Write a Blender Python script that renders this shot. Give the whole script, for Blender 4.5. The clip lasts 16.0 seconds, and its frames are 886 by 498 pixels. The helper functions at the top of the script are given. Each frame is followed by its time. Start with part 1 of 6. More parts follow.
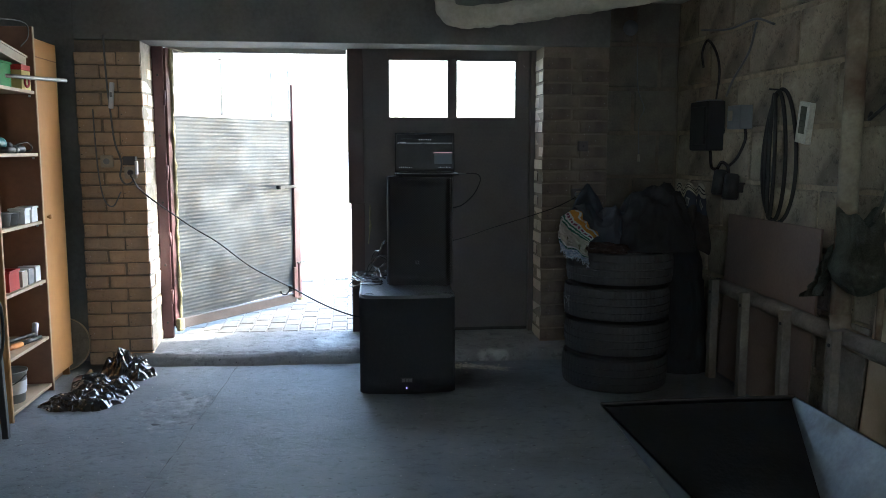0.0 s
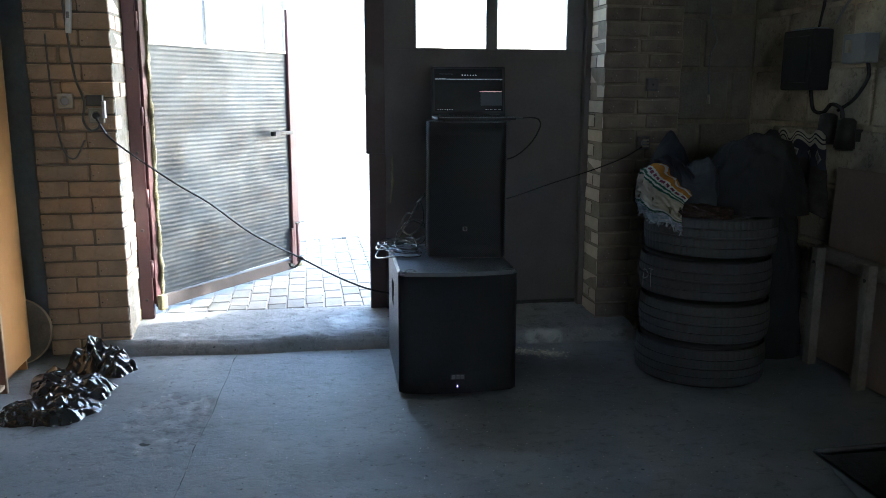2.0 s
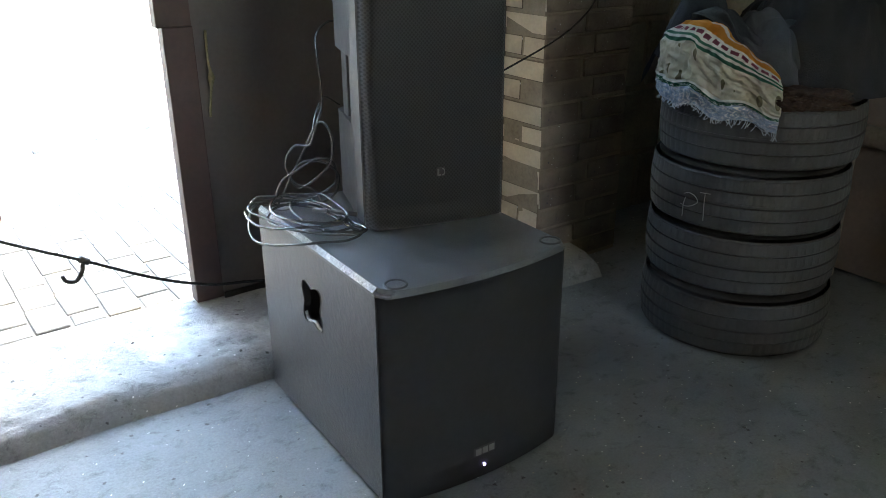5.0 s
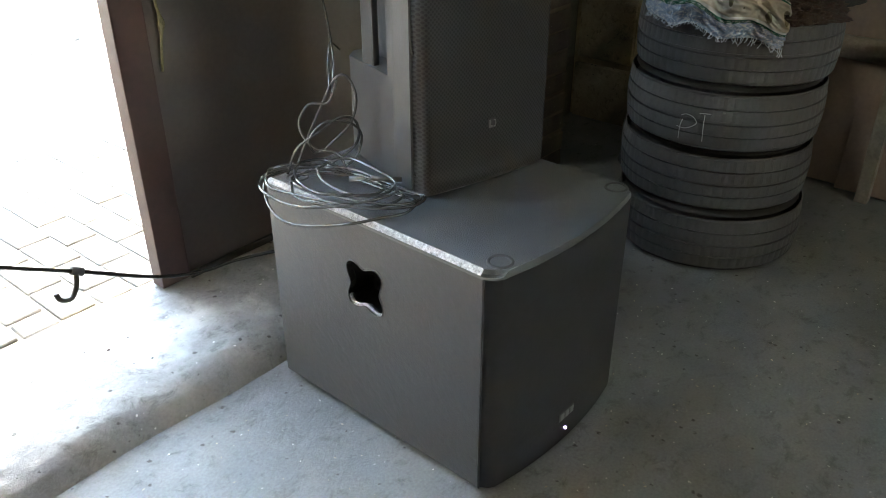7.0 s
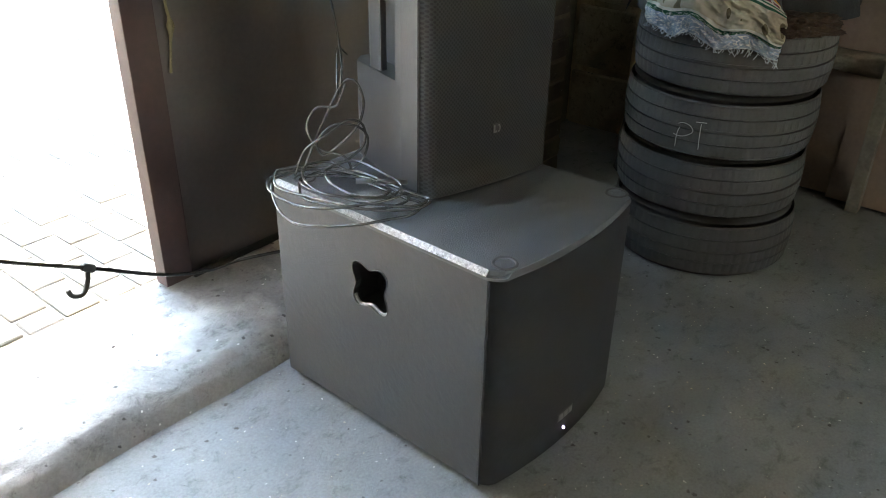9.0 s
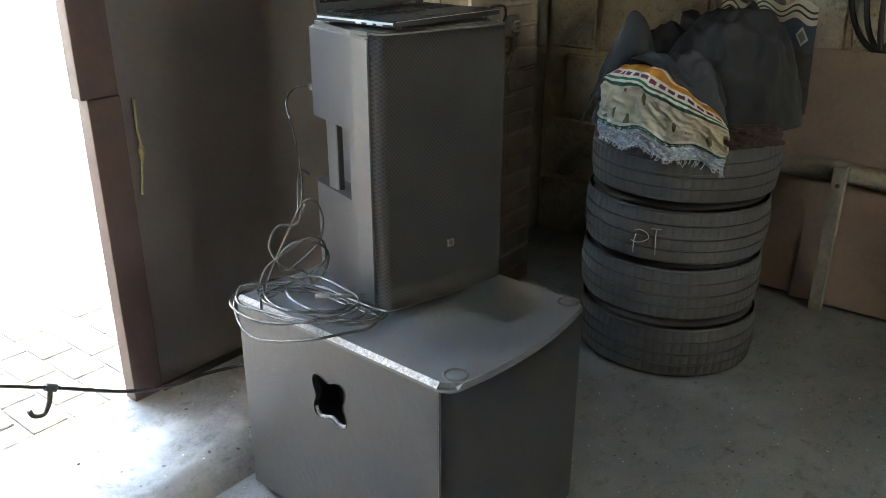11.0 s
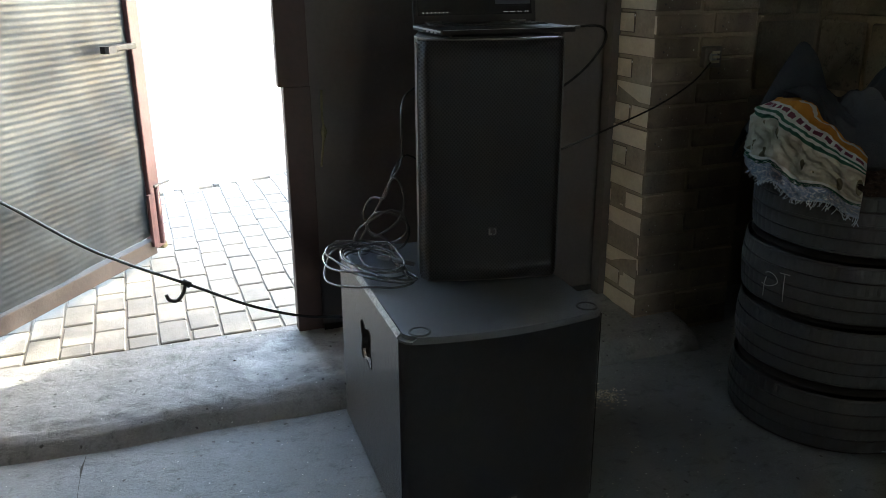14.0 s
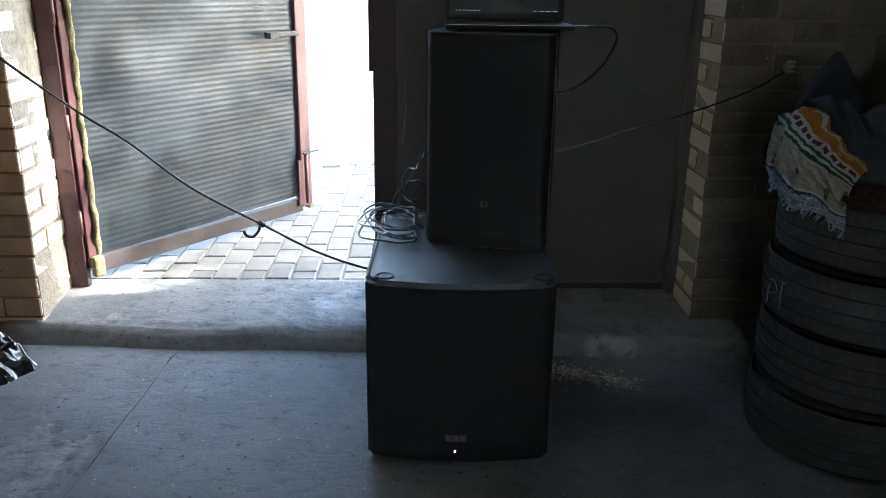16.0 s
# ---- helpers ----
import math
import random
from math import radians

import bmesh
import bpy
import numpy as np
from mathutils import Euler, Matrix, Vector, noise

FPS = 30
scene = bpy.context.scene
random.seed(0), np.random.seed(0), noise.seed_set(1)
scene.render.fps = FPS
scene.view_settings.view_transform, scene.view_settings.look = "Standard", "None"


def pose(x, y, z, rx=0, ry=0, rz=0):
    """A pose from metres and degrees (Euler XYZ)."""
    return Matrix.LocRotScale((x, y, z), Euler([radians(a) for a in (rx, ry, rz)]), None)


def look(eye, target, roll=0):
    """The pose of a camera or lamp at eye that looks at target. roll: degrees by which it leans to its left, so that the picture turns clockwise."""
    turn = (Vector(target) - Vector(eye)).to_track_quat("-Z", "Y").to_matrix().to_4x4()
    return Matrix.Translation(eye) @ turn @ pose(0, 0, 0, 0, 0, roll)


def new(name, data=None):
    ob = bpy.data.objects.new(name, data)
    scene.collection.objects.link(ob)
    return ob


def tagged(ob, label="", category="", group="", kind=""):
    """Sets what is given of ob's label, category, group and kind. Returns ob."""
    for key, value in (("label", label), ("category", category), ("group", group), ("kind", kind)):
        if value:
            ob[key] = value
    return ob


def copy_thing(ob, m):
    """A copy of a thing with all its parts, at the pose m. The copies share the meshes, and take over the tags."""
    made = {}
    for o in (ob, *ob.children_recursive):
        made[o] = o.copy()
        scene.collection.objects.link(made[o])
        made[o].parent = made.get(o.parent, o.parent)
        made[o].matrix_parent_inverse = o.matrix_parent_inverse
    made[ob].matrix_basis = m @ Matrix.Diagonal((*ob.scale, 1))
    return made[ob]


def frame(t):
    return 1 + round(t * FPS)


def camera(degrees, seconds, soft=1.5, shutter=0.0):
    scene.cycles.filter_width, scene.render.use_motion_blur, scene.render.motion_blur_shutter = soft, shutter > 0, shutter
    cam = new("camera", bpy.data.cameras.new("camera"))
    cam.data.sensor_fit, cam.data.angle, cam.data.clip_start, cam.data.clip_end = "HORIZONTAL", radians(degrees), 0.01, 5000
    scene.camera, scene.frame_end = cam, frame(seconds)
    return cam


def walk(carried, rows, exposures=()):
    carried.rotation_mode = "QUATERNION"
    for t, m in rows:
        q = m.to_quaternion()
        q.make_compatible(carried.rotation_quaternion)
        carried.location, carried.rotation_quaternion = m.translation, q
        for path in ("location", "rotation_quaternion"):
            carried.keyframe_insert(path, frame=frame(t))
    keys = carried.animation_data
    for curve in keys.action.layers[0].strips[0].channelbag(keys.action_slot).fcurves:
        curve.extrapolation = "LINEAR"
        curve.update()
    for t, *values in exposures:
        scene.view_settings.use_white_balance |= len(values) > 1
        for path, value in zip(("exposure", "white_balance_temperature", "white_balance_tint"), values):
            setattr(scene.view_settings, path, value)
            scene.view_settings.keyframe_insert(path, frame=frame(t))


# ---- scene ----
cam = camera(57.2, 16.0, soft=0.8)
PATH = [
    (0, (0.056, 1.01, 1.413), (0.28, 2.982, 1.168), -0.0),
    (0.5, (-0.013, 1.118, 1.383), (0.226, 3.084, 1.107), -0.0),
    (1, (-0.037, 1.425, 1.388), (0.19, 3.39, 1.094), -0.1),
    (1.5, (-0.113, 1.702, 1.386), (0.076, 3.667, 1.063), -0.4),
    (2, (-0.29, 2.023, 1.384), (0.032, 3.96, 1.005), 0.2),
    (2.5, (-0.38, 2.341, 1.356), (0.007, 4.253, 0.918), -0.3),
    (3, (-0.454, 2.719, 1.361), (-0.064, 4.621, 0.883), -1.5),
    (3.5, (-0.6, 3.092, 1.345), (-0.038, 4.935, 0.81), -0.9),
    (4, (-0.667, 3.452, 1.339), (0.122, 5.183, 0.722), -0.0),
    (6.5, (-0.875, 4.787, 1.389), (0.411, 5.988, 0.438), -1.0),
    (7, (-0.992, 4.785, 1.4), (0.357, 5.888, 0.419), 0.0),
    (7.5, (-1.043, 4.777, 1.396), (0.321, 5.863, 0.416), 0.5),
    (8, (-1.051, 4.787, 1.399), (0.313, 5.873, 0.42), 1.0),
    (10.5, (-1.029, 4.77, 1.456), (0.39, 5.889, 0.598), 0.3),
    (11, (-1.024, 4.689, 1.471), (0.436, 5.83, 0.72), 0.1),
    (11.5, (-0.893, 4.56, 1.451), (0.463, 5.863, 0.769), -0.8),
    (12, (-0.822, 4.437, 1.443), (0.351, 5.908, 0.764), -0.3),
    (12.5, (-0.802, 4.318, 1.435), (0.258, 5.878, 0.769), -1.6),
    (13, (-0.742, 4.159, 1.426), (0.224, 5.781, 0.765), -1.2),
    (13.5, (-0.644, 4.009, 1.435), (0.223, 5.691, 0.787), -1.1),
    (14, (-0.422, 3.891, 1.41), (0.245, 5.661, 0.762), -0.3),
    (14.5, (-0.288, 3.756, 1.409), (0.276, 5.563, 0.764), 0.3),
    (15, (-0.159, 3.554, 1.409), (0.181, 5.421, 0.779), 0.3),
    (15.5, (0.042, 3.456, 1.414), (0.263, 5.341, 0.785), 0.7),
    (16, (0.257, 3.408, 1.405), (0.309, 5.302, 0.765), 0.8),
]
EXPOSURES = [(0, 4.35, 6250, 5), (3.0, 4.25, 5950, 4), (4.0, 5.0, 6300, 4), (6.4, 6.0, 8300, 5), (8.0, 6.05, 8400, 5), (11.0, 6.25, 8200, 6),
             (11.6, 5.65, 8000, 6), (12.5, 4.6, 7700, 5), (13.5, 4.3, 7700, 5), (16, 4.1, 6500, 5)]
walk(cam, [(t, look(eye, target, roll)) for t, eye, target, roll in PATH], EXPOSURES)

# ---- daylight ----
SUN_TO = Vector((0.80, 0.10, 0.60)).normalized()
world = bpy.data.worlds.new("world")
scene.world = world
world.use_nodes = True
wn = world.node_tree
sky = wn.nodes.new("ShaderNodeTexSky")
sky.sky_type = "NISHITA"
sky.sun_disc = False
sky.dust_density = 1.6
sky.sun_elevation = math.asin(SUN_TO.z)
sky.sun_rotation = math.atan2(SUN_TO.x, SUN_TO.y)
wn.links.new(sky.outputs[0], wn.nodes["Background"].inputs[0])
wn.nodes["Background"].inputs[1].default_value = 0.15
sun_data = bpy.data.lights.new("sun", "SUN")
sun_data.energy, sun_data.angle, sun_data.color = 1.6, radians(0.5), (1.0, 0.97, 0.92)
sun = new("sun", sun_data)
sun.matrix_world = look(SUN_TO * 20, (0, 0, 0))
# fill lamp added in the unseen rear opening to lift surfaces facing it
rear_data = bpy.data.lights.new("rear_window_light", "AREA")
rear_data.shape, rear_data.size, rear_data.size_y = "RECTANGLE", 1.38, 0.83
rear_data.energy, rear_data.color = 0.6, (1.0, 0.99, 0.95)
rear_light = new("rear_window_light", rear_data)
rear_light.matrix_world = look((0.35, -0.06, 1.625), (0.35, 3.0, 1.3))


# ---- materials ----
def mat(name, c1, c2=None, rough=0.8, metal=0.0, scale=6.0, fine=60.0, bump=0.2, spec=0.5, stain=None, stain_at=0.62, island=0.0, rand=0.0, rough_var=0.1, pits=0.0):
    """A surface with coarse and fine variation, stains and relief."""
    m = bpy.data.materials.new(name)
    m.use_nodes = True
    nt = m.node_tree
    b = nt.nodes["Principled BSDF"]
    co = nt.nodes.new("ShaderNodeTexCoord")
    c2 = c2 or tuple(v * 0.7 for v in c1)
    n1 = nt.nodes.new("ShaderNodeTexNoise")
    n1.inputs["Scale"].default_value, n1.inputs["Detail"].default_value, n1.inputs["Roughness"].default_value = scale, 6, 0.62
    n2 = nt.nodes.new("ShaderNodeTexNoise")
    n2.inputs["Scale"].default_value, n2.inputs["Detail"].default_value = fine, 4
    for n in (n1, n2):
        nt.links.new(co.outputs["Object"], n.inputs["Vector"])
    add = nt.nodes.new("ShaderNodeMath")
    add.operation = "MULTIPLY_ADD"
    add.inputs[1].default_value = 0.45
    nt.links.new(n2.outputs[0], add.inputs[0])
    nt.links.new(n1.outputs[0], add.inputs[2])
    ramp = nt.nodes.new("ShaderNodeValToRGB")
    ramp.color_ramp.elements[0].position, ramp.color_ramp.elements[1].position = 0.45, 1.0
    ramp.color_ramp.elements[0].color, ramp.color_ramp.elements[1].color = (*c2, 1), (*c1, 1)
    nt.links.new(add.outputs[0], ramp.inputs[0])
    col = ramp.outputs[0]
    if stain:
        n3 = nt.nodes.new("ShaderNodeTexNoise")
        n3.inputs["Scale"].default_value, n3.inputs["Detail"].default_value = scale * 0.4, 8
        nt.links.new(co.outputs["Object"], n3.inputs["Vector"])
        r3 = nt.nodes.new("ShaderNodeValToRGB")
        r3.color_ramp.elements[0].position, r3.color_ramp.elements[1].position = stain_at - 0.1, stain_at + 0.05
        nt.links.new(n3.outputs[0], r3.inputs[0])
        mx = nt.nodes.new("ShaderNodeMix")
        mx.data_type = "RGBA"
        mx.inputs[7].default_value = (*stain, 1)
        nt.links.new(r3.outputs[0], mx.inputs[0])
        nt.links.new(col, mx.inputs[6])
        col = mx.outputs[2]
    pit = None
    if pits:
        # trowel scratches, dark pits and pale specks
        mp = nt.nodes.new("ShaderNodeMapping")
        mp.inputs["Scale"].default_value = (15, 21, 21)
        nt.links.new(co.outputs["Object"], mp.inputs["Vector"])
        ns = nt.nodes.new("ShaderNodeTexNoise")
        ns.inputs["Scale"].default_value, ns.inputs["Detail"].default_value, ns.inputs["Roughness"].default_value, ns.inputs["Distortion"].default_value = 1.0, 9, 0.74, 0.35
        nt.links.new(mp.outputs[0], ns.inputs["Vector"])
        rs = nt.nodes.new("ShaderNodeValToRGB")
        rs.color_ramp.elements[0].position, rs.color_ramp.elements[1].position = 0.33, 0.47
        rs.color_ramp.elements[0].color, rs.color_ramp.elements[1].color = (1 - pits, 1 - pits, 1 - pits, 1), (1 + 0.1 * pits, 1 + 0.1 * pits, 1 + 0.1 * pits, 1)
        nt.links.new(ns.outputs[0], rs.inputs[0])
        mm = nt.nodes.new("ShaderNodeMix")
        mm.data_type, mm.blend_type = "RGBA", "MULTIPLY"
        mm.inputs[0].default_value = 1.0
        nt.links.new(col, mm.inputs[6])
        nt.links.new(rs.outputs[0], mm.inputs[7])
        col = mm.outputs[2]
        for sc, lim, shade in ((26.0, 0.095, (0.06, 0.06, 0.06, 1)), (38.0, 0.070, (0.66, 0.66, 0.64, 1))):
            vo = nt.nodes.new("ShaderNodeTexVoronoi")
            vo.inputs["Scale"].default_value = sc
            wp = nt.nodes.new("ShaderNodeVectorMath")
            wp.operation = "MULTIPLY_ADD"
            wp.inputs[1].default_value = (0.012, 0.012, 0.012)
            nt.links.new(n2.outputs["Color"], wp.inputs[0])
            nt.links.new(co.outputs["Object"], wp.inputs[2])
            nt.links.new(wp.outputs[0], vo.inputs["Vector"])
            sepc = nt.nodes.new("ShaderNodeSeparateColor")
            nt.links.new(vo.outputs["Color"], sepc.inputs[0])
            thr = nt.nodes.new("ShaderNodeMath")
            thr.operation, thr.inputs[1].default_value = "MULTIPLY", lim * 2
            nt.links.new(sepc.outputs[0], thr.inputs[0])
            sb = nt.nodes.new("ShaderNodeMath")
            sb.operation = "SUBTRACT"
            nt.links.new(thr.outputs[0], sb.inputs[0])
            nt.links.new(vo.outputs["Distance"], sb.inputs[1])
            gn = nt.nodes.new("ShaderNodeMath")
            gn.operation, gn.use_clamp, gn.inputs[1].default_value = "MULTIPLY", True, 14.0
            nt.links.new(sb.outputs[0], gn.inputs[0])
            md = nt.nodes.new("ShaderNodeMix")
            md.data_type = "RGBA"
            md.inputs[7].default_value = shade
            nt.links.new(gn.outputs[0], md.inputs[0])
            nt.links.new(col, md.inputs[6])
            col = md.outputs[2]
        pit = ns.outputs[0]
    if island or rand:
        hsv = nt.nodes.new("ShaderNodeHueSaturation")
        if rand:
            src = nt.nodes.new("ShaderNodeObjectInfo").outputs["Random"]
        else:
            src = nt.nodes.new("ShaderNodeNewGeometry").outputs["Random Per Island"]
        mr = nt.nodes.new("ShaderNodeMapRange")
        k = island or rand
        mr.inputs["To Min"].default_value, mr.inputs["To Max"].default_value = 1 - k, 1 + k
        nt.links.new(src, mr.inputs["Value"])
        nt.links.new(mr.outputs[0], hsv.inputs["Value"])
        nt.links.new(col, hsv.inputs["Color"])
        col = hsv.outputs[0]
    nt.links.new(col, b.inputs["Base Color"])
    rr = nt.nodes.new("ShaderNodeMapRange")
    rr.inputs["To Min"].default_value, rr.inputs["To Max"].default_value = max(0.02, rough - rough_var), min(1, rough + rough_var)
    nt.links.new(n1.outputs[0], rr.inputs["Value"])
    nt.links.new(rr.outputs[0], b.inputs["Roughness"])
    b.inputs["Metallic"].default_value = metal
    b.inputs["Specular IOR Level"].default_value = spec
    if bump:
        bp = nt.nodes.new("ShaderNodeBump")
        bp.inputs["Strength"].default_value, bp.inputs["Distance"].default_value = bump, 0.01
        nt.links.new(pit or add.outputs[0], bp.inputs["Height"])
        nt.links.new(bp.outputs[0], b.inputs["Normal"])
    return m


def glass_mat(name):
    m = bpy.data.materials.new(name)
    m.use_nodes = True
    b = m.node_tree.nodes["Principled BSDF"]
    b.inputs["Base Color"].default_value = (0.95, 0.97, 0.96, 1)
    b.inputs["Roughness"].default_value = 0.03
    b.inputs["Transmission Weight"].default_value = 1.0
    b.inputs["IOR"].default_value = 1.45
    return m


def glow_mat(name, colour, strength):
    m = bpy.data.materials.new(name)
    m.use_nodes = True
    b = m.node_tree.nodes["Principled BSDF"]
    b.inputs["Base Color"].default_value = (*colour, 1)
    b.inputs["Emission Color"].default_value = (*colour, 1)
    b.inputs["Emission Strength"].default_value = strength
    return m


def grille_mat(name, pitch=0.0075):
    """Black perforated steel: round holes in a staggered grid, seen in the sheet's own width and height."""
    m = mat(name, (0.022, 0.022, 0.022), (0.014, 0.014, 0.014), rough=0.55, bump=0.05, fine=200)
    nt = m.node_tree
    b = nt.nodes["Principled BSDF"]
    uv = nt.nodes.new("ShaderNodeUVMap")
    vo = nt.nodes.new("ShaderNodeTexVoronoi")
    vo.inputs["Scale"].default_value, vo.inputs["Randomness"].default_value = 1 / pitch, 0.0
    sep = nt.nodes.new("ShaderNodeMapping")
    sep.inputs["Rotation"].default_value = (0, 0, radians(45))
    nt.links.new(uv.outputs[0], sep.inputs["Vector"])
    nt.links.new(sep.outputs[0], vo.inputs["Vector"])
    lt = nt.nodes.new("ShaderNodeMath")
    lt.operation = "LESS_THAN"
    lt.inputs[1].default_value = 0.36
    nt.links.new(vo.outputs["Distance"], lt.inputs[0])
    mx = nt.nodes.new("ShaderNodeMix")
    mx.data_type = "RGBA"
    mx.inputs[6].default_value, mx.inputs[7].default_value = (0.050, 0.051, 0.053, 1), (0.046, 0.046, 0.048, 1)
    nt.links.new(lt.outputs[0], mx.inputs[0])
    for l in list(b.inputs["Base Color"].links):
        nt.links.remove(l)
    nt.links.new(mx.outputs[2], b.inputs["Base Color"])
    bp = nt.nodes.new("ShaderNodeBump")
    bp.invert = True
    bp.inputs["Strength"].default_value, bp.inputs["Distance"].default_value = 0.09, 0.0015
    for sock, plate, gap in (("Roughness", 0.46, 0.7), ("Specular IOR Level", 0.42, 0.26)):
        mr = nt.nodes.new("ShaderNodeMapRange")
        mr.inputs["To Min"].default_value, mr.inputs["To Max"].default_value = plate, gap
        nt.links.new(lt.outputs[0], mr.inputs["Value"])
        for l in list(b.inputs[sock].links):
            nt.links.remove(l)
        nt.links.new(mr.outputs[0], b.inputs[sock])
    nt.links.new(lt.outputs[0], bp.inputs["Height"])
    nt.links.new(bp.outputs[0], b.inputs["Normal"])
    return m


CONCRETE = mat("concrete_floor", (0.245, 0.262, 0.271), (0.120, 0.131, 0.138), rough=0.66, scale=2.4, fine=140, bump=0.7, stain=(0.115, 0.119, 0.122), stain_at=0.60, rough_var=0.2, pits=0.40)
SPALL = mat("spalled_aggregate", (0.27, 0.272, 0.27), (0.135, 0.138, 0.14), rough=0.85, scale=16, fine=90, bump=1.0, stain=(0.34, 0.34, 0.33), stain_at=0.66, pits=0.6)
BED = mat("dark_joint_dirt", (0.075, 0.074, 0.070), (0.04, 0.04, 0.038), rough=0.95, bump=0.4)
RAMP = mat("ramp_concrete", (0.275, 0.279, 0.280), (0.150, 0.152, 0.153), rough=0.78, scale=6, fine=110, bump=0.8, stain=(0.66, 0.66, 0.65), stain_at=0.70, pits=0.45)
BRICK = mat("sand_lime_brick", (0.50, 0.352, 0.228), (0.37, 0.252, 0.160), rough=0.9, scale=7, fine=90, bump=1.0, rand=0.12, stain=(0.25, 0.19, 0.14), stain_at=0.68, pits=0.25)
# right pier's brick, darkened for the shade on its room side
SHADE_BRICK = mat("sooty_brick", (0.25, 0.20, 0.155), (0.17, 0.135, 0.105), rough=0.92, scale=7, fine=90, bump=0.9, rand=0.10, stain=(0.12, 0.095, 0.075), stain_at=0.62, pits=0.25)
# dark copy of the block colour, standing in for the niche's shade
SHADE_BLOCK = mat("sooty_block", (0.19, 0.165, 0.13), (0.10, 0.088, 0.07), rough=0.95, scale=7, fine=80, bump=0.7, rand=0.12)
MORTAR = mat("mortar", (0.22, 0.175, 0.13), (0.12, 0.096, 0.074), rough=0.95, scale=14, fine=90, bump=0.8)
BLOCK = mat("concrete_block", (0.45, 0.375, 0.27), (0.25, 0.205, 0.145), rough=0.95, scale=7, fine=80, bump=1.0, rand=0.12, stain=(0.17, 0.14, 0.105), stain_at=0.58, pits=0.55)
BLOCK_MORTAR = mat("block_mortar", (0.50, 0.395, 0.265), (0.27, 0.21, 0.14), rough=0.95, scale=9, fine=60, bump=1.0, stain=(0.22, 0.18, 0.13), stain_at=0.58, pits=0.4)
DARK_CONCRETE = mat("sooty_concrete", (0.21, 0.205, 0.19), (0.12, 0.117, 0.108), rough=0.92, scale=3, fine=40, bump=0.4)
WHITEWASH = mat("whitewash", (0.80, 0.78, 0.73), (0.66, 0.63, 0.58), rough=0.9, scale=3, fine=40, bump=0.25)
PAVER = mat("grey_paver", (0.262, 0.248, 0.228), (0.175, 0.165, 0.150), rough=0.9, scale=20, fine=160, bump=0.3, rand=0.12)
GROUND = mat("pale_ground", (0.55, 0.53, 0.49), (0.40, 0.38, 0.34), rough=0.95, scale=1.2, fine=25, bump=0.4)
FADED_RED = mat("faded_red_paint", (0.042, 0.030, 0.030), (0.026, 0.020, 0.020), rough=0.75, scale=12, fine=80, bump=0.2)
RED_PAINT = mat("dark_red_paint", (0.110, 0.042, 0.046), (0.070, 0.030, 0.033), rough=0.5, scale=10, fine=80, bump=0.12, stain=(0.10, 0.04, 0.03), stain_at=0.68)
BROWN_PAINT = mat("brown_paint", (0.120, 0.104, 0.098), (0.080, 0.069, 0.065), rough=0.6, scale=4, fine=60, bump=0.12)
MAROON = mat("dark_maroon_paint", (0.082, 0.044, 0.040), (0.046, 0.028, 0.026), rough=0.6, scale=6, fine=60, bump=0.15, stain=(0.09, 0.075, 0.068), stain_at=0.70)
# the stain blotches imitate dappled light and reflections on the sheet
SHEET = mat("grey_ribbed_sheet", (0.064, 0.079, 0.094), (0.044, 0.055, 0.066), rough=0.32, scale=13, fine=50, bump=0.06, spec=0.5, stain=(0.050, 0.055, 0.060), stain_at=0.62, rough_var=0.08)
WHITE_FRAME = mat("grey_window_paint", (0.40, 0.38, 0.36), (0.28, 0.27, 0.255), rough=0.5, scale=12, bump=0.1)
FOAM = mat("yellowed_foam", (0.25, 0.22, 0.125), (0.11, 0.098, 0.055), rough=0.95, scale=25, fine=120, bump=0.9)
GLASS = glass_mat("window_glass")
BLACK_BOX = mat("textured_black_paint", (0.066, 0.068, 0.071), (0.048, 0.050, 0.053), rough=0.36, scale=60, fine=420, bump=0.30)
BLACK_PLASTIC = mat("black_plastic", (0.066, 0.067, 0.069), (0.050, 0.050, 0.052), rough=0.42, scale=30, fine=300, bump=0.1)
# bluish lighter black: the top's daylight sheen is put into the colour
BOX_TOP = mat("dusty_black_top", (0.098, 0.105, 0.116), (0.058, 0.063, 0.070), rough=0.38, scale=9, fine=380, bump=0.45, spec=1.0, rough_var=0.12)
# speckled pale paint that imitates the sky's highlight on edges
EDGE_GLINT = mat("worn_edge_paint", (0.72, 0.73, 0.75), (0.10, 0.102, 0.106), rough=0.5, scale=120, fine=300, bump=0.3)
LAPTOP_BLACK = mat("matt_laptop_black", (0.030, 0.030, 0.032), (0.024, 0.024, 0.026), rough=0.62, spec=0.2, bump=0.03)
PIER_MORTAR = mat("grey_brown_mortar", (0.27, 0.222, 0.170), (0.17, 0.138, 0.105), rough=0.95, scale=14, fine=90, bump=0.8)
# reveal bricks: daylight from the doorway is put into both colours
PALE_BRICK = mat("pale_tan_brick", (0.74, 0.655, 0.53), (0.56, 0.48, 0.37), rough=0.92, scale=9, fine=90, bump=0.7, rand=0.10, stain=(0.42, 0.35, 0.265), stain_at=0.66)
LIT_REVEAL = mat("limewashed_brick", (0.80, 0.76, 0.69), (0.62, 0.57, 0.50), rough=0.92, scale=9, fine=90, bump=0.7, rand=0.15, stain=(0.34, 0.28, 0.21), stain_at=0.66)
HOLE = mat("hollow_black", (0.008, 0.008, 0.008), (0.005, 0.005, 0.005), rough=0.8, bump=0)
GRILLE = grille_mat("perforated_grille")
FOAM_GRILLE = mat("black_grille_cloth", (0.062, 0.063, 0.065), (0.046, 0.047, 0.049), rough=0.85, scale=50, fine=500, bump=0.3)
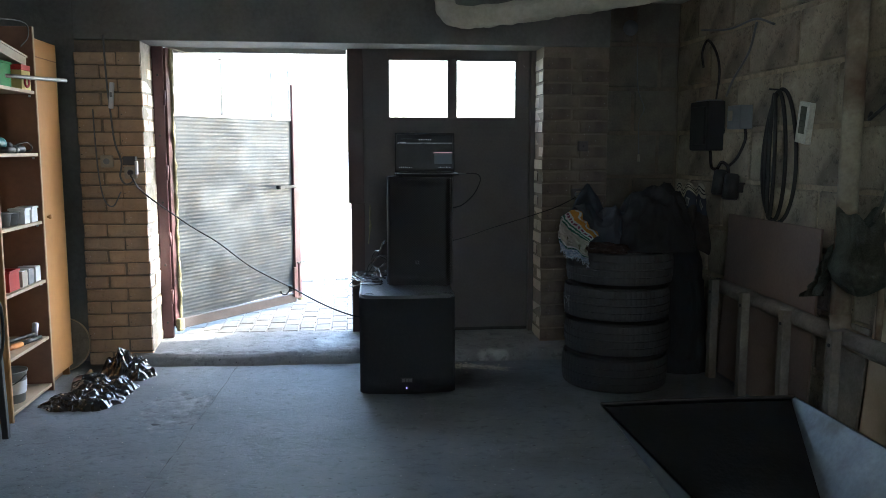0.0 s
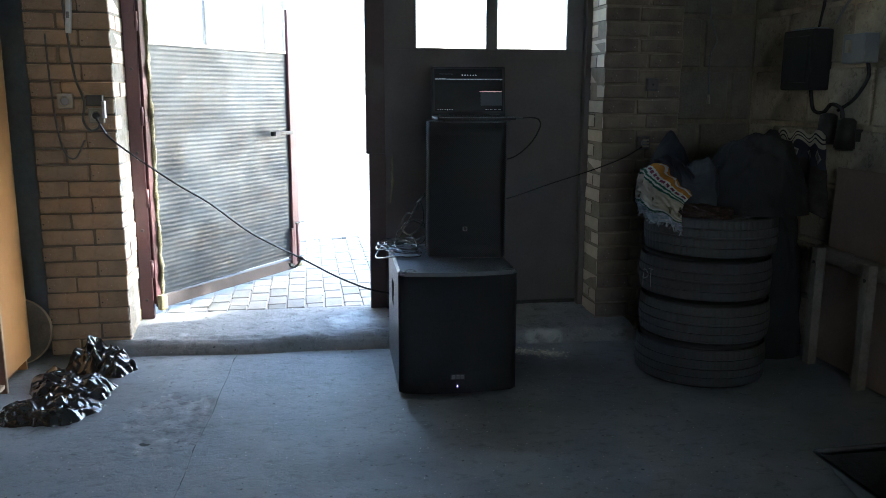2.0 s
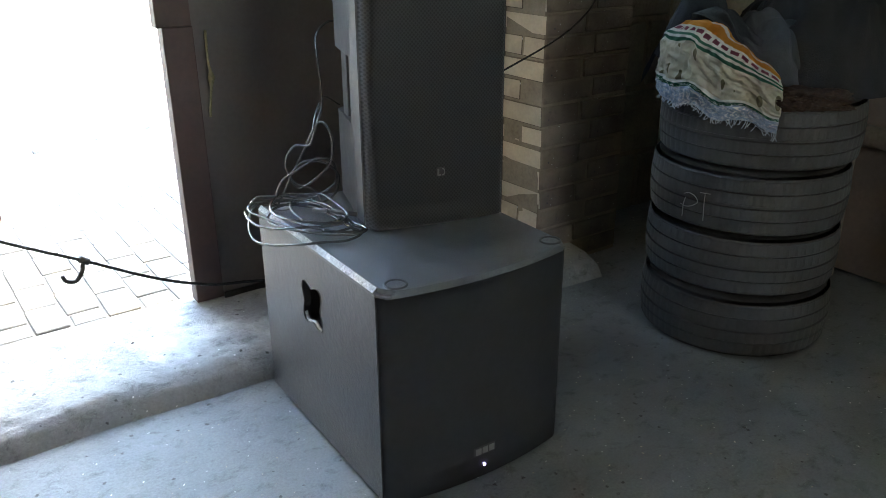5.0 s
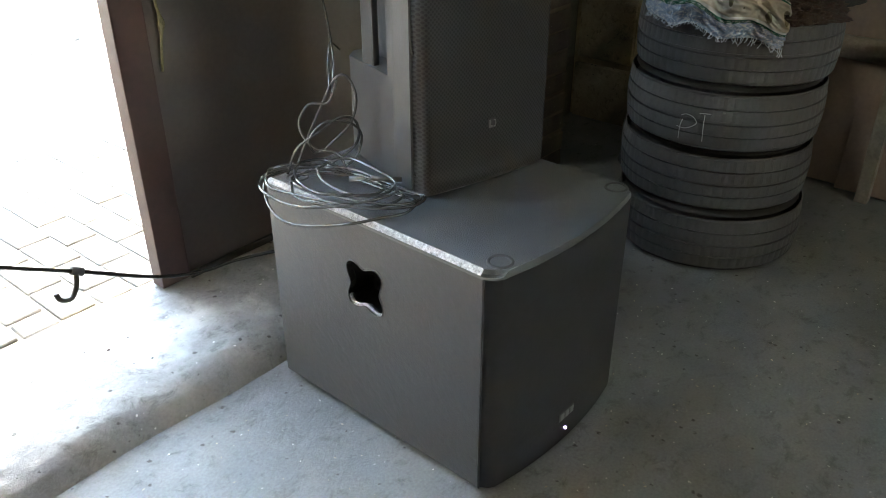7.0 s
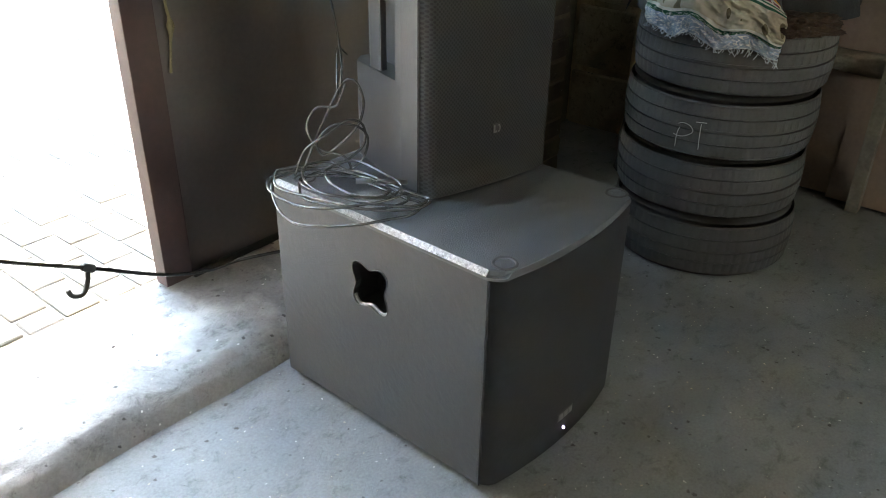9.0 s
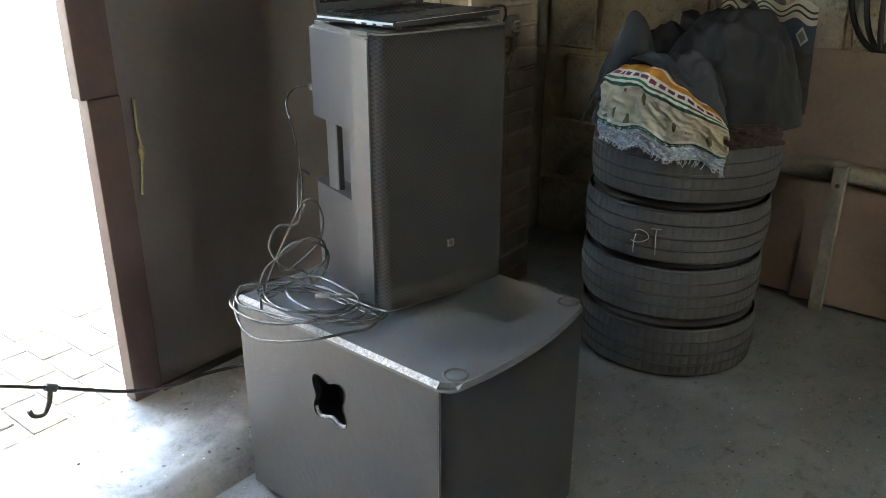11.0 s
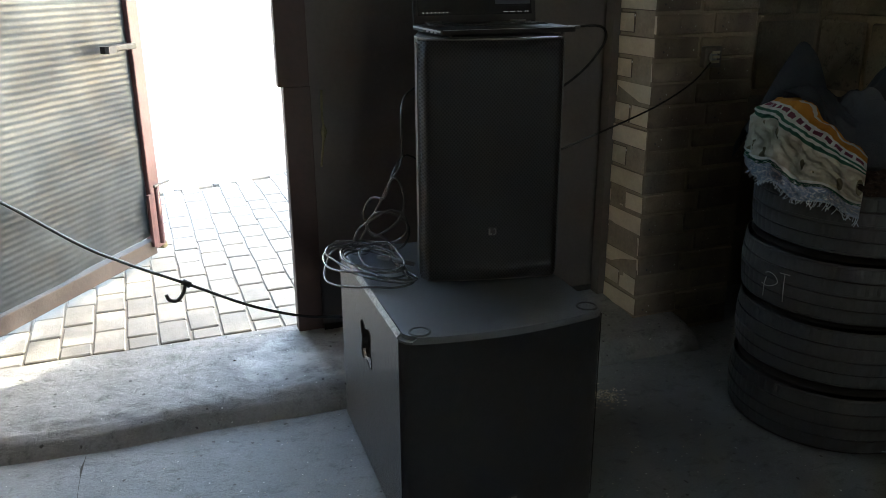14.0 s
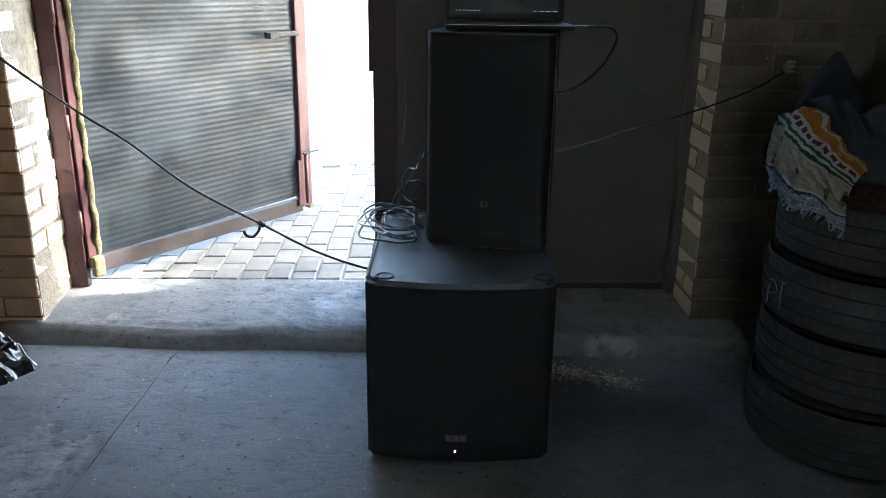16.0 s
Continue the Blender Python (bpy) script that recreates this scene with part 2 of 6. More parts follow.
MARK = mat("grey_badge", (0.24, 0.24, 0.24), (0.18, 0.18, 0.18), rough=0.4, bump=0)
LED = glow_mat("blue_led", (0.42, 0.34, 1.0), 0.30)
RUBBER = mat("tyre_rubber", (0.064, 0.065, 0.065), (0.042, 0.042, 0.043), rough=0.68, scale=10, fine=90, bump=0.15, stain=(0.08, 0.08, 0.076), stain_at=0.7)
CHALK = mat("white_chalk", (0.34, 0.34, 0.33), rough=1, bump=0)
CABLE = mat("black_cable", (0.038, 0.039, 0.041), (0.028, 0.028, 0.030), rough=0.2, bump=0, spec=0.9)
GREY_CABLE = mat("grey_cable", (0.16, 0.16, 0.16), (0.1, 0.1, 0.1), rough=0.45, bump=0)
VENEER = mat("orange_veneer", (0.46, 0.24, 0.085), (0.36, 0.175, 0.06), rough=0.38, scale=3, fine=25, bump=0.06)
DARK_WOOD = mat("brown_hardboard", (0.25, 0.118, 0.066), (0.17, 0.078, 0.043), rough=0.5, scale=4, fine=40, bump=0.08)
EDGE_WOOD = mat("pale_edge_band", (0.50, 0.38, 0.26), (0.38, 0.28, 0.18), rough=0.5, scale=8, fine=80, bump=0.1)
OLD_WOOD = mat("weathered_wood", (0.26, 0.222, 0.178), (0.12, 0.102, 0.08), rough=0.9, scale=8, fine=70, bump=0.5)
HARDBOARD = mat("leaning_board", (0.24, 0.165, 0.125), (0.16, 0.11, 0.085), rough=0.8, scale=3, fine=60, bump=0.15)
BAG = mat("black_plastic_bag", (0.015, 0.015, 0.016), (0.01, 0.01, 0.011), rough=0.07, scale=14, fine=45, bump=0.25, spec=0.9, rough_var=0.06)
ZINC = mat("galvanised_steel", (0.40, 0.42, 0.43), (0.24, 0.25, 0.26), rough=0.5, metal=0.7, scale=9, fine=60, bump=0.12, stain=(0.16, 0.14, 0.12), stain_at=0.64)
DARK_STEEL = mat("dark_steel", (0.06, 0.06, 0.06), (0.035, 0.033, 0.03), rough=0.6, metal=0.5, scale=12, bump=0.2)
CHROME = mat("bright_tube", (0.26, 0.26, 0.26), (0.18, 0.18, 0.18), rough=0.5, metal=0.7, bump=0.02)
PIPE_WRAP = mat("wrapped_pipe", (0.55, 0.52, 0.42), (0.36, 0.335, 0.27), rough=0.9, scale=10, fine=50, bump=0.7)
OLD_PIPE = mat("rusty_painted_pipe", (0.40, 0.35, 0.25), (0.20, 0.165, 0.115), rough=0.8, scale=7, fine=60, bump=0.4, stain=(0.13, 0.075, 0.04), stain_at=0.6)
WHITE_PLASTIC = mat("white_plastic", (0.72, 0.73, 0.74), (0.6, 0.61, 0.62), rough=0.4, bump=0.03)
OLD_WHITE = mat("yellowed_plastic", (0.40, 0.35, 0.27), (0.26, 0.225, 0.17), rough=0.5, bump=0.05)
GREEN_PLASTIC = mat("green_plastic", (0.02, 0.24, 0.07), (0.015, 0.17, 0.05), rough=0.6, bump=0.03, spec=0.2)
RED_PLASTIC = mat("red_plastic", (0.50, 0.04, 0.035), (0.38, 0.03, 0.03), rough=0.4, bump=0.03, spec=0.2)
YELLOW = mat("pale_yellow_card", (0.75, 0.62, 0.25), (0.62, 0.5, 0.2), rough=0.7, bump=0.05)
TEAL = mat("teal_plastic", (0.03, 0.17, 0.18), (0.02, 0.11, 0.12), rough=0.35, bump=0.03, spec=0.2)
ORANGE_PLASTIC = mat("orange_plastic", (0.62, 0.22, 0.03), (0.5, 0.17, 0.02), rough=0.4, bump=0.03)
GREY_PLASTIC = mat("grey_plastic", (0.22, 0.23, 0.24), (0.16, 0.17, 0.18), rough=0.5, bump=0.04)
SILVER = mat("silver_plastic", (0.45, 0.45, 0.46), (0.38, 0.38, 0.39), rough=0.35, metal=0.6, bump=0.02)
SCREEN = mat("dark_laptop_screen", (0.016, 0.017, 0.021), (0.012, 0.013, 0.016), rough=0.2, bump=0)
DENIM = mat("blue_grey_cloth", (0.060, 0.068, 0.078), (0.036, 0.041, 0.049), rough=0.95, scale=14, fine=250, bump=0.5)
BLACK_CLOTH = mat("black_cloth", (0.018, 0.018, 0.019), (0.012, 0.012, 0.013), rough=0.95, scale=14, fine=220, bump=0.5)
BROWN_CLOTH = mat("brown_fringe", (0.060, 0.034, 0.024), (0.022, 0.013, 0.010), rough=0.95, scale=30, fine=220, bump=0.8)
GREEN_CLOTH = mat("dusty_green_canvas", (0.14, 0.145, 0.11), (0.05, 0.055, 0.042), rough=0.95, scale=12, fine=160, bump=0.7)
LEAF = mat("leaf_green", (0.08, 0.13, 0.04), (0.05, 0.09, 0.025), rough=0.6, bump=0, island=0.3)
BARK = mat("bark", (0.14, 0.11, 0.085), (0.08, 0.06, 0.045), rough=0.95, bump=0.8)
WEB = mat("dusty_cobweb", (0.5, 0.48, 0.44), rough=1.0, bump=0)
CHIPS = mat("straw_and_chips", (0.66, 0.60, 0.48), (0.24, 0.21, 0.165), rough=0.95, bump=0, island=0.4)


def print_mat(name):
    """Printed cotton: an orange band, a dashed line, green and white stripes, a field of leaf shapes, and a scribbled blue hem."""
    m = bpy.data.materials.new(name)
    m.use_nodes = True
    nt = m.node_tree
    b = nt.nodes["Principled BSDF"]
    b.inputs["Roughness"].default_value = 0.9
    uv = nt.nodes.new("ShaderNodeUVMap")
    sep = nt.nodes.new("ShaderNodeSeparateXYZ")
    nt.links.new(uv.outputs[0], sep.inputs[0])
    rp = nt.nodes.new("ShaderNodeValToRGB")
    cr = rp.color_ramp
    cr.interpolation = "CONSTANT"
    white, green, orange, plum, cream = (0.62, 0.62, 0.58, 1), (0.03, 0.15, 0.10, 1), (0.60, 0.25, 0.03, 1), (0.22, 0.06, 0.10, 1), (0.50, 0.47, 0.38, 1)
    bands = [(0.0, (0.30, 0.38, 0.52, 1)), (0.21, green), (0.26, white), (0.30, cream), (0.70, green), (0.735, white), (0.76, green), (0.78, white), (0.80, plum), (0.83, white), (0.85, orange)]
    cr.elements[0].position, cr.elements[0].color = bands[0]
    cr.elements[1].position, cr.elements[1].color = bands[1]
    for p, c in bands[2:]:
        cr.elements.new(p).color = c
    nt.links.new(sep.outputs[1], rp.inputs[0])
    mp = nt.nodes.new("ShaderNodeMapping")
    mp.inputs["Scale"].default_value = (15, 3.0, 1)
    mp.inputs["Rotation"].default_value = (0, 0, 0.5)
    nt.links.new(uv.outputs[0], mp.inputs[0])
    vo = nt.nodes.new("ShaderNodeTexVoronoi")
    vo.inputs["Scale"].default_value, vo.inputs["Randomness"].default_value = 1.0, 0.5
    nt.links.new(mp.outputs[0], vo.inputs["Vector"])
    lt = nt.nodes.new("ShaderNodeMath")
    lt.operation, lt.inputs[1].default_value = "LESS_THAN", 0.27
    nt.links.new(vo.outputs["Distance"], lt.inputs[0])
    gt = nt.nodes.new("ShaderNodeMath")
    gt.operation, gt.inputs[1].default_value = "COMPARE", 0.49
    gt.inputs[2].default_value = 0.19
    nt.links.new(sep.outputs[1], gt.inputs[0])
    mu = nt.nodes.new("ShaderNodeMath")
    mu.operation = "MULTIPLY"
    nt.links.new(lt.outputs[0], mu.inputs[0])
    nt.links.new(gt.outputs[0], mu.inputs[1])
    m1 = nt.nodes.new("ShaderNodeMix")
    m1.data_type = "RGBA"
    m1.inputs[7].default_value = (0.23, 0.21, 0.14, 1)
    nt.links.new(mu.outputs[0], m1.inputs[0])
    nt.links.new(rp.outputs[0], m1.inputs[6])
    wv = nt.nodes.new("ShaderNodeTexNoise")
    wv.inputs["Scale"].default_value, wv.inputs["Detail"].default_value, wv.inputs["Distortion"].default_value = 14, 1, 3
    nt.links.new(uv.outputs[0], wv.inputs["Vector"])
    cp = nt.nodes.new("ShaderNodeMath")
    cp.operation, cp.inputs[1].default_value, cp.inputs[2].default_value = "COMPARE", 0.5, 0.035
    nt.links.new(wv.outputs[0], cp.inputs[0])
    lo = nt.nodes.new("ShaderNodeMath")
    lo.operation, lo.inputs[1].default_value = "LESS_THAN", 0.25
    nt.links.new(sep.outputs[1], lo.inputs[0])
    m2f = nt.nodes.new("ShaderNodeMath")
    m2f.operation = "MULTIPLY"
    nt.links.new(cp.outputs[0], m2f.inputs[0])
    nt.links.new(lo.outputs[0], m2f.inputs[1])
    m2 = nt.nodes.new("ShaderNodeMix")
    m2.data_type = "RGBA"
    m2.inputs[7].default_value = (0.7, 0.7, 0.7, 1)
    nt.links.new(m2f.outputs[0], m2.inputs[0])
    nt.links.new(m1.outputs[2], m2.inputs[6])

    def op(kind, *vals):
        n = nt.nodes.new("ShaderNodeMath")
        n.operation = kind
        for i, v in enumerate(vals):
            if isinstance(v, (int, float)):
                n.inputs[i].default_value = v
            else:
                nt.links.new(v, n.inputs[i])
        return n.outputs[0]

    dash = op("MULTIPLY", op("GREATER_THAN", op("FRACT", op("MULTIPLY", sep.outputs[0], 15)), 0.72), op("COMPARE", sep.outputs[1], 0.815, 0.02))
    wave = op("ADD", sep.outputs[1], op("MULTIPLY", op("SINE", op("MULTIPLY", sep.outputs[0], 34)), 0.02))
    edge = op("MULTIPLY", op("COMPARE", wave, 0.955, 0.018), op("GREATER_THAN", sep.outputs[0], 0.42))
    m3 = nt.nodes.new("ShaderNodeMix")
    m3.data_type = "RGBA"
    m3.inputs[7].default_value = white
    nt.links.new(op("MAXIMUM", dash, edge), m3.inputs[0])
    nt.links.new(m2.outputs[2], m3.inputs[6])
    nt.links.new(m3.outputs[2], b.inputs["Base Color"])
    return m


PRINT = print_mat("printed_cotton")


# ---- building helpers ----
def mesh_of(bm, name, material, smooth=False):
    me = bpy.data.meshes.new(name)
    bmesh.ops.recalc_face_normals(bm, faces=bm.faces)
    bm.to_mesh(me)
    bm.free()
    me.materials.append(material)
    if smooth:
        for p in me.polygons:
            p.use_smooth = True
    return me


def thing(name, bm, material, label, category, smooth=False, kind="", group=""):
    """A top-level thing that is one mesh."""
    return tagged(new(name, mesh_of(bm, name, material, smooth)), label, category, group, kind)


def holder(name, label, category, kind="", group="", at=None):
    ob = new(name)
    ob.empty_display_size = 0.1
    if at is not None:
        ob.matrix_world = at
    return tagged(ob, label, category, group, kind)


def part(name, bm, material, parent, label="", smooth=False):
    ob = new(name, mesh_of(bm, name, material, smooth))
    ob.parent = parent
    if label:
        ob["label"] = label
    return ob


def box(lo, hi, bevel=0.0, seg=2, bm=None, m=None):
    bm2 = bmesh.new()
    bmesh.ops.create_cube(bm2, size=1.0)
    for v in bm2.verts:
        for i in range(3):
            v.co[i] = lo[i] + (v.co[i] + 0.5) * (hi[i] - lo[i])
    if bevel:
        bmesh.ops.bevel(bm2, geom=bm2.edges[:], offset=bevel, segments=seg, affect="EDGES", profile=0.6)
    if m is not None:
        bmesh.ops.transform(bm2, matrix=m, verts=bm2.verts)
    if bm is None:
        return bm2
    join(bm, bm2)
    return bm


def join(bm, other):
    me = bpy.data.meshes.new("tmp")
    other.to_mesh(me)
    other.free()
    bm.from_mesh(me)
    bpy.data.meshes.remove(me)
    return bm


def cyl(p, q, r, r2=None, seg=24, bevel=0.0):
    bm = bmesh.new()
    p, q = Vector(p), Vector(q)
    bmesh.ops.create_cone(bm, cap_ends=True, segments=seg, radius1=r, radius2=r if r2 is None else r2, depth=(q - p).length)
    if bevel:
        bmesh.ops.bevel(bm, geom=[e for e in bm.edges if len(e.link_faces) == 2 and abs(e.calc_face_angle()) > 1.0], offset=bevel, segments=2, affect="EDGES")
    m = Matrix.Translation((p + q) / 2) @ (q - p).to_track_quat("Z", "Y").to_matrix().to_4x4()
    bmesh.ops.transform(bm, matrix=m, verts=bm.verts)
    return bm


def smooth_line(pts, steps=8):
    """A Catmull-Rom line through the points."""
    pts = [Vector(p) for p in pts]
    ext = [2 * pts[0] - pts[1]] + pts + [2 * pts[-1] - pts[-2]]
    out = []
    for i in range(1, len(ext) - 2):
        a, b, c, d = ext[i - 1:i + 3]
        for k in range(steps):
            t = k / steps
            out.append(0.5 * ((2 * b) + (c - a) * t + (2 * a - 5 * b + 4 * c - d) * t * t + (3 * b - a - 3 * c + d) * t ** 3))
    out.append(pts[-1])
    return out


def tube(pts, r, seg=8, steps=8, bm=None, wobble=0.0):
    """A round cable or pipe along the points; r may be a function of the way from 0 to 1."""
    line = smooth_line(pts, steps)
    bm = bm or bmesh.new()
    rings, nrm = [], None
    for i, p in enumerate(line):
        d = (line[min(i + 1, len(line) - 1)] - line[max(i - 1, 0)]).normalized()
        if nrm is None:
            nrm = d.orthogonal().normalized()
        nrm = (nrm - d * nrm.dot(d)).normalized()
        bi = d.cross(nrm)
        rr = r(i / (len(line) - 1)) if callable(r) else r
        ring = []
        for k in range(seg):
            a = 2 * math.pi * k / seg
            q = rr * (1 + wobble * noise.noise((p + nrm * math.cos(a) * 0.1 + bi * math.sin(a) * 0.1) * 18))
            ring.append(bm.verts.new(p + (nrm * math.cos(a) + bi * math.sin(a)) * q))
        rings.append(ring)
    for a, b in zip(rings, rings[1:]):
        for k in range(seg):
            bm.faces.new((a[k], a[(k + 1) % seg], b[(k + 1) % seg], b[k]))
    bm.faces.new(rings[0])
    bm.faces.new(rings[-1])
    return bm


def lathe(profile, seg=48, cap=False):
    """Turns (radius, height) points about z."""
    bm = bmesh.new()
    rings = []
    for r, z in profile:
        rings.append([bm.verts.new((r * math.cos(2 * math.pi * k / seg), r * math.sin(2 * math.pi * k / seg), z)) for k in range(seg)])
    for a, b in zip(rings, rings[1:]):
        for k in range(seg):
            bm.faces.new((a[k], a[(k + 1) % seg], b[(k + 1) % seg], b[k]))
    if cap:
        bm.faces.new(rings[0])
        bm.faces.new(rings[-1])
    return bm


def sheet(nx, ny, fn, thick=0.0):
    """A grid surface fn(u, v) with UVs; thick adds a second side."""
    bm = bmesh.new()
    uvl = bm.loops.layers.uv.new("UVMap")
    g = [[bm.verts.new(fn(i / nx, j / ny)) for i in range(nx + 1)] for j in range(ny + 1)]
    for j in range(ny):
        for i in range(nx):
            f = bm.faces.new((g[j][i], g[j][i + 1], g[j + 1][i + 1], g[j + 1][i]))
            for l, (a, b) in zip(f.loops, ((i, j), (i + 1, j), (i + 1, j + 1), (i, j + 1))):
                l[uvl].uv = (a / nx, b / ny)
    if thick:
        bmesh.ops.solidify(bm, geom=bm.faces[:], thickness=thick)
    return bm


def crumple(size, seed, freq=6.0, amp=0.35, sub=5, flat=True, ridges=True):
    """A crumpled bundle that lies flat on z = 0."""
    bm = bmesh.new()
    bmesh.ops.create_icosphere(bm, subdivisions=sub, radius=1.0)
    off = Vector((seed * 7.3, seed * 3.1, seed * 1.7))
    for v in bm.verts:
        n = v.co.normalized()
        q = n * 1.0 + off
        a = noise.noise(q * freq * 0.35) * 0.7
        b = (1 - 2 * abs(noise.noise(q * freq))) if ridges else noise.noise(q * freq)
        c = (1 - 2 * abs(noise.noise(q * freq * 2.3))) if ridges else noise.noise(q * freq * 2.3)
        s = 1 + amp * (a + 0.45 * b + 0.22 * c)
        v.co = Vector((n.x * s * size[0], n.y * s * size[1], n.z * s * size[2]))
        if flat:
            v.co.z = max(0.0, v.co.z + size[2] * 0.55)
    return bm


def extrude_outline(pts, z0, z1, bm=None):
    """A prism over a plan outline."""
    bm = bm or bmesh.new()
    lo = [bm.verts.new((x, y, z0)) for x, y in pts]
    hi = [bm.verts.new((x, y, z1)) for x, y in pts]
    n = len(pts)
    for i in range(n):
        bm.faces.new((lo[i], lo[(i + 1) % n], hi[(i + 1) % n], hi[i]))
    bm.faces.new(lo)
    bm.faces.new(hi)
    return bm


# ---- the setting ----
X0, X1 = -2.35, 2.42          # inner faces of the side walls
YB, YF, YD = 0.0, 6.42, 6.71  # back wall, front of the piers, door plane
OL, OR, TOP = -1.248, 1.345, 2.09
CEIL = 2.44

# floor: two slabs with an open joint between them on a darker bed
floor = thing("floor", box((X0, YB, -0.12), (X1, 6.9, -0.012)), BED, "worn grey concrete garage floor with a slab joint", "floor", kind="structure")


def joint_x(y):
    return -0.72 + (y - 5.8) * 0.058 + 0.012 * noise.noise(Vector((y * 3, 0, 0)))


def chipped(y):
    """How far the joint's worn edge has broken back."""
    n = noise.noise(Vector((y * 6.5, 2, 0))) + 0.5 * noise.noise(Vector((y * 19, 5, 0)))
    return 0.012 * max(0.0, n - 0.10)


def spall(x, y):
    """How deep the surface has flaked off in the worn patch beside the joint."""
    away = ((x + 0.91) / 0.21) ** 2 + ((y - 5.42) / 0.34) ** 2
    return max(0.0, min(1.0, 2.2 * (1 - away + 0.9 * noise.noise(Vector((x * 9, y * 7, 1))) + 0.4 * noise.noise(Vector((x * 26, y * 20, 2))))))


def slab(u0, u1, seed):
    def fn(u, v):
        y = YB + v * (6.88 - YB)
        a = u0(y)
        b = u1(y)
        x = a + u * (b - a)
        edge = min(u if u0 is joint_x else 1, (1 - u) if u1 is joint_x else 1)
        z = 0.004 * noise.noise(Vector((x * 1.3, y * 1.3, seed))) + 0.0015 * noise.noise(Vector((x * 9, y * 9, seed)))
        if seed == 1.0:
            z -= 0.010 * spall(x, y) * (0.4 + max(0.0, noise.noise(Vector((x * 18, y * 15, 4))) + 0.5 * noise.noise(Vector((x * 40, y * 36, 8)))))
        return Vector((x, y, z - (0.004 if edge < 0.01 else 0)))
    return sheet(130, 420, fn, 0.0)


worn_slab = part("slab", slab(lambda y: X0, lambda y: joint_x(y) - 0.0008 - chipped(y), 1.0), CONCRETE, floor, smooth=True)
worn_slab.data.materials.append(SPALL)
for p in worn_slab.data.polygons:
    if spall(p.center.x, p.center.y) > 0.45:
        p.material_index = 1
part("slab", slab(lambda y: joint_x(y) + 0.0008, lambda y: X1, 2.0), CONCRETE, floor, smooth=True)


def ramp_fn(u, v):
    x = -1.42 + u * 2.95
    lip = 6.318 - 0.042 * (x + 0.5) + 0.022 * noise.noise(Vector((x * 2.3, 0, 5)))
    y = lip + v * (6.775 - lip)
    prof = ((0.0, -0.006), (0.015, 0.014), (0.06, 0.050), (0.11, 0.068), (0.20, 0.078), (1.0, 0.122))
    z = 0.0
    for (a, za), (b, zb) in zip(prof, prof[1:]):
        if a <= v <= b:
            z = za + (zb - za) * (v - a) / (b - a)
    rough = 0.5 + 1.5 * math.exp(-((v - 0.12) / 0.12) ** 2)
    z += rough * (0.007 * noise.noise(Vector((x * 6, y * 9, 0))) + 0.003 * noise.noise(Vector((x * 22, y * 25, 3)))) * min(1, v * 12)
    return Vector((x, y, z))


thing("trim_threshold", sheet(240, 80, ramp_fn), RAMP, "rough cast concrete threshold ramp at the garage doorway", "threshold", smooth=True, kind="structure")

# walls that close the place
T = 0.25
wall_left = thing("wall_left", box((X0 - T, YB - T, -0.1), (X0, 6.8, CEIL)), DARK_CONCRETE, "plain sooty grey garage side wall", "wall", kind="structure")
WB = (-0.40, 1.10, 1.15, 2.1)  # the unseen rear window, added for fill light: x and z
bm = box((X0, YB - T, -0.1), (WB[0], YB, CEIL))
for lo, hi in (((WB[1], -0.1), (X1, CEIL)), ((WB[0], -0.1), (WB[1], WB[2])), ((WB[0], WB[3]), (WB[1], CEIL))):
    box((lo[0], YB - T, lo[1]), (hi[0], YB, hi[1]), bm=bm)
# unseen wall, white so that it bounces light forward
thing("wall_back", bm, WHITEWASH, "plain whitewashed rear wall of the garage", "wall", kind="structure")
window_1 = holder("window_1", "unseen rear window added for fill light, with a white timber frame", "window", kind="structure")
for lo, hi in (((WB[0], WB[2]), (WB[0] + 0.05, WB[3])), ((WB[1] - 0.05, WB[2]), (WB[1], WB[3])), ((WB[0] + 0.05, WB[2]), (WB[1] - 0.05, WB[2] + 0.05)), ((WB[0] + 0.05, WB[3] - 0.05), (WB[1] - 0.05, WB[3])), ((0.325, WB[2] + 0.05), (0.375, WB[3] - 0.05))):
    part("window_frame", box((lo[0], YB - 0.14, lo[1]), (hi[0], YB - 0.08, hi[1]), 0.004), WHITE_FRAME, window_1)
for a, b in ((WB[0] + 0.05, 0.325), (0.375, WB[1] - 0.05)):
    pane = part("pane", box((a, YB - 0.112, WB[2] + 0.05), (b, YB - 0.108, WB[3] - 0.05)), GLASS, window_1)
    pane.visible_shadow = False
wall_right = thing("wall_right", box((X1 + 0.006, YB - T, -0.1), (X1 + T, 7.0, CEIL)), BLOCK_MORTAR, "bare concrete block side wall with thick mortar joints", "wall", kind="structure")
wall_corner = thing("wall_corner", box((1.80, 6.756, -0.1), (X1 + 0.006, 7.0, CEIL)), MORTAR, "concrete block wall in the corner niche, darkened for its shade", "wall", kind="structure")
wall_front = thing("wall_front", box((X0, 6.56, -0.1), (-1.65, 6.8, CEIL)), DARK_CONCRETE, "sooty wall strip beside the brick pier", "wall", kind="structure")
thing("lintel", box((-1.65, YF, TOP), (1.80, 6.78, CEIL), 0.006), DARK_CONCRETE, "dark sooty concrete lintel over the garage doors", "lintel", kind="structure")
ceiling = thing("ceiling", box((X0 - T, YB - T, CEIL), (X1 + T, 6.82, CEIL + 0.2)), WHITEWASH, "dusty whitewashed garage ceiling", "ceiling", kind="structure")
pier_left = thing("pier_left", box((-1.646, YF + 0.007, -0.1), (OL - 0.005, 6.79, TOP - 0.003)), MORTAR, "sand-lime brick pier beside the doorway, recessed mortar joints", "pier", kind="structure")
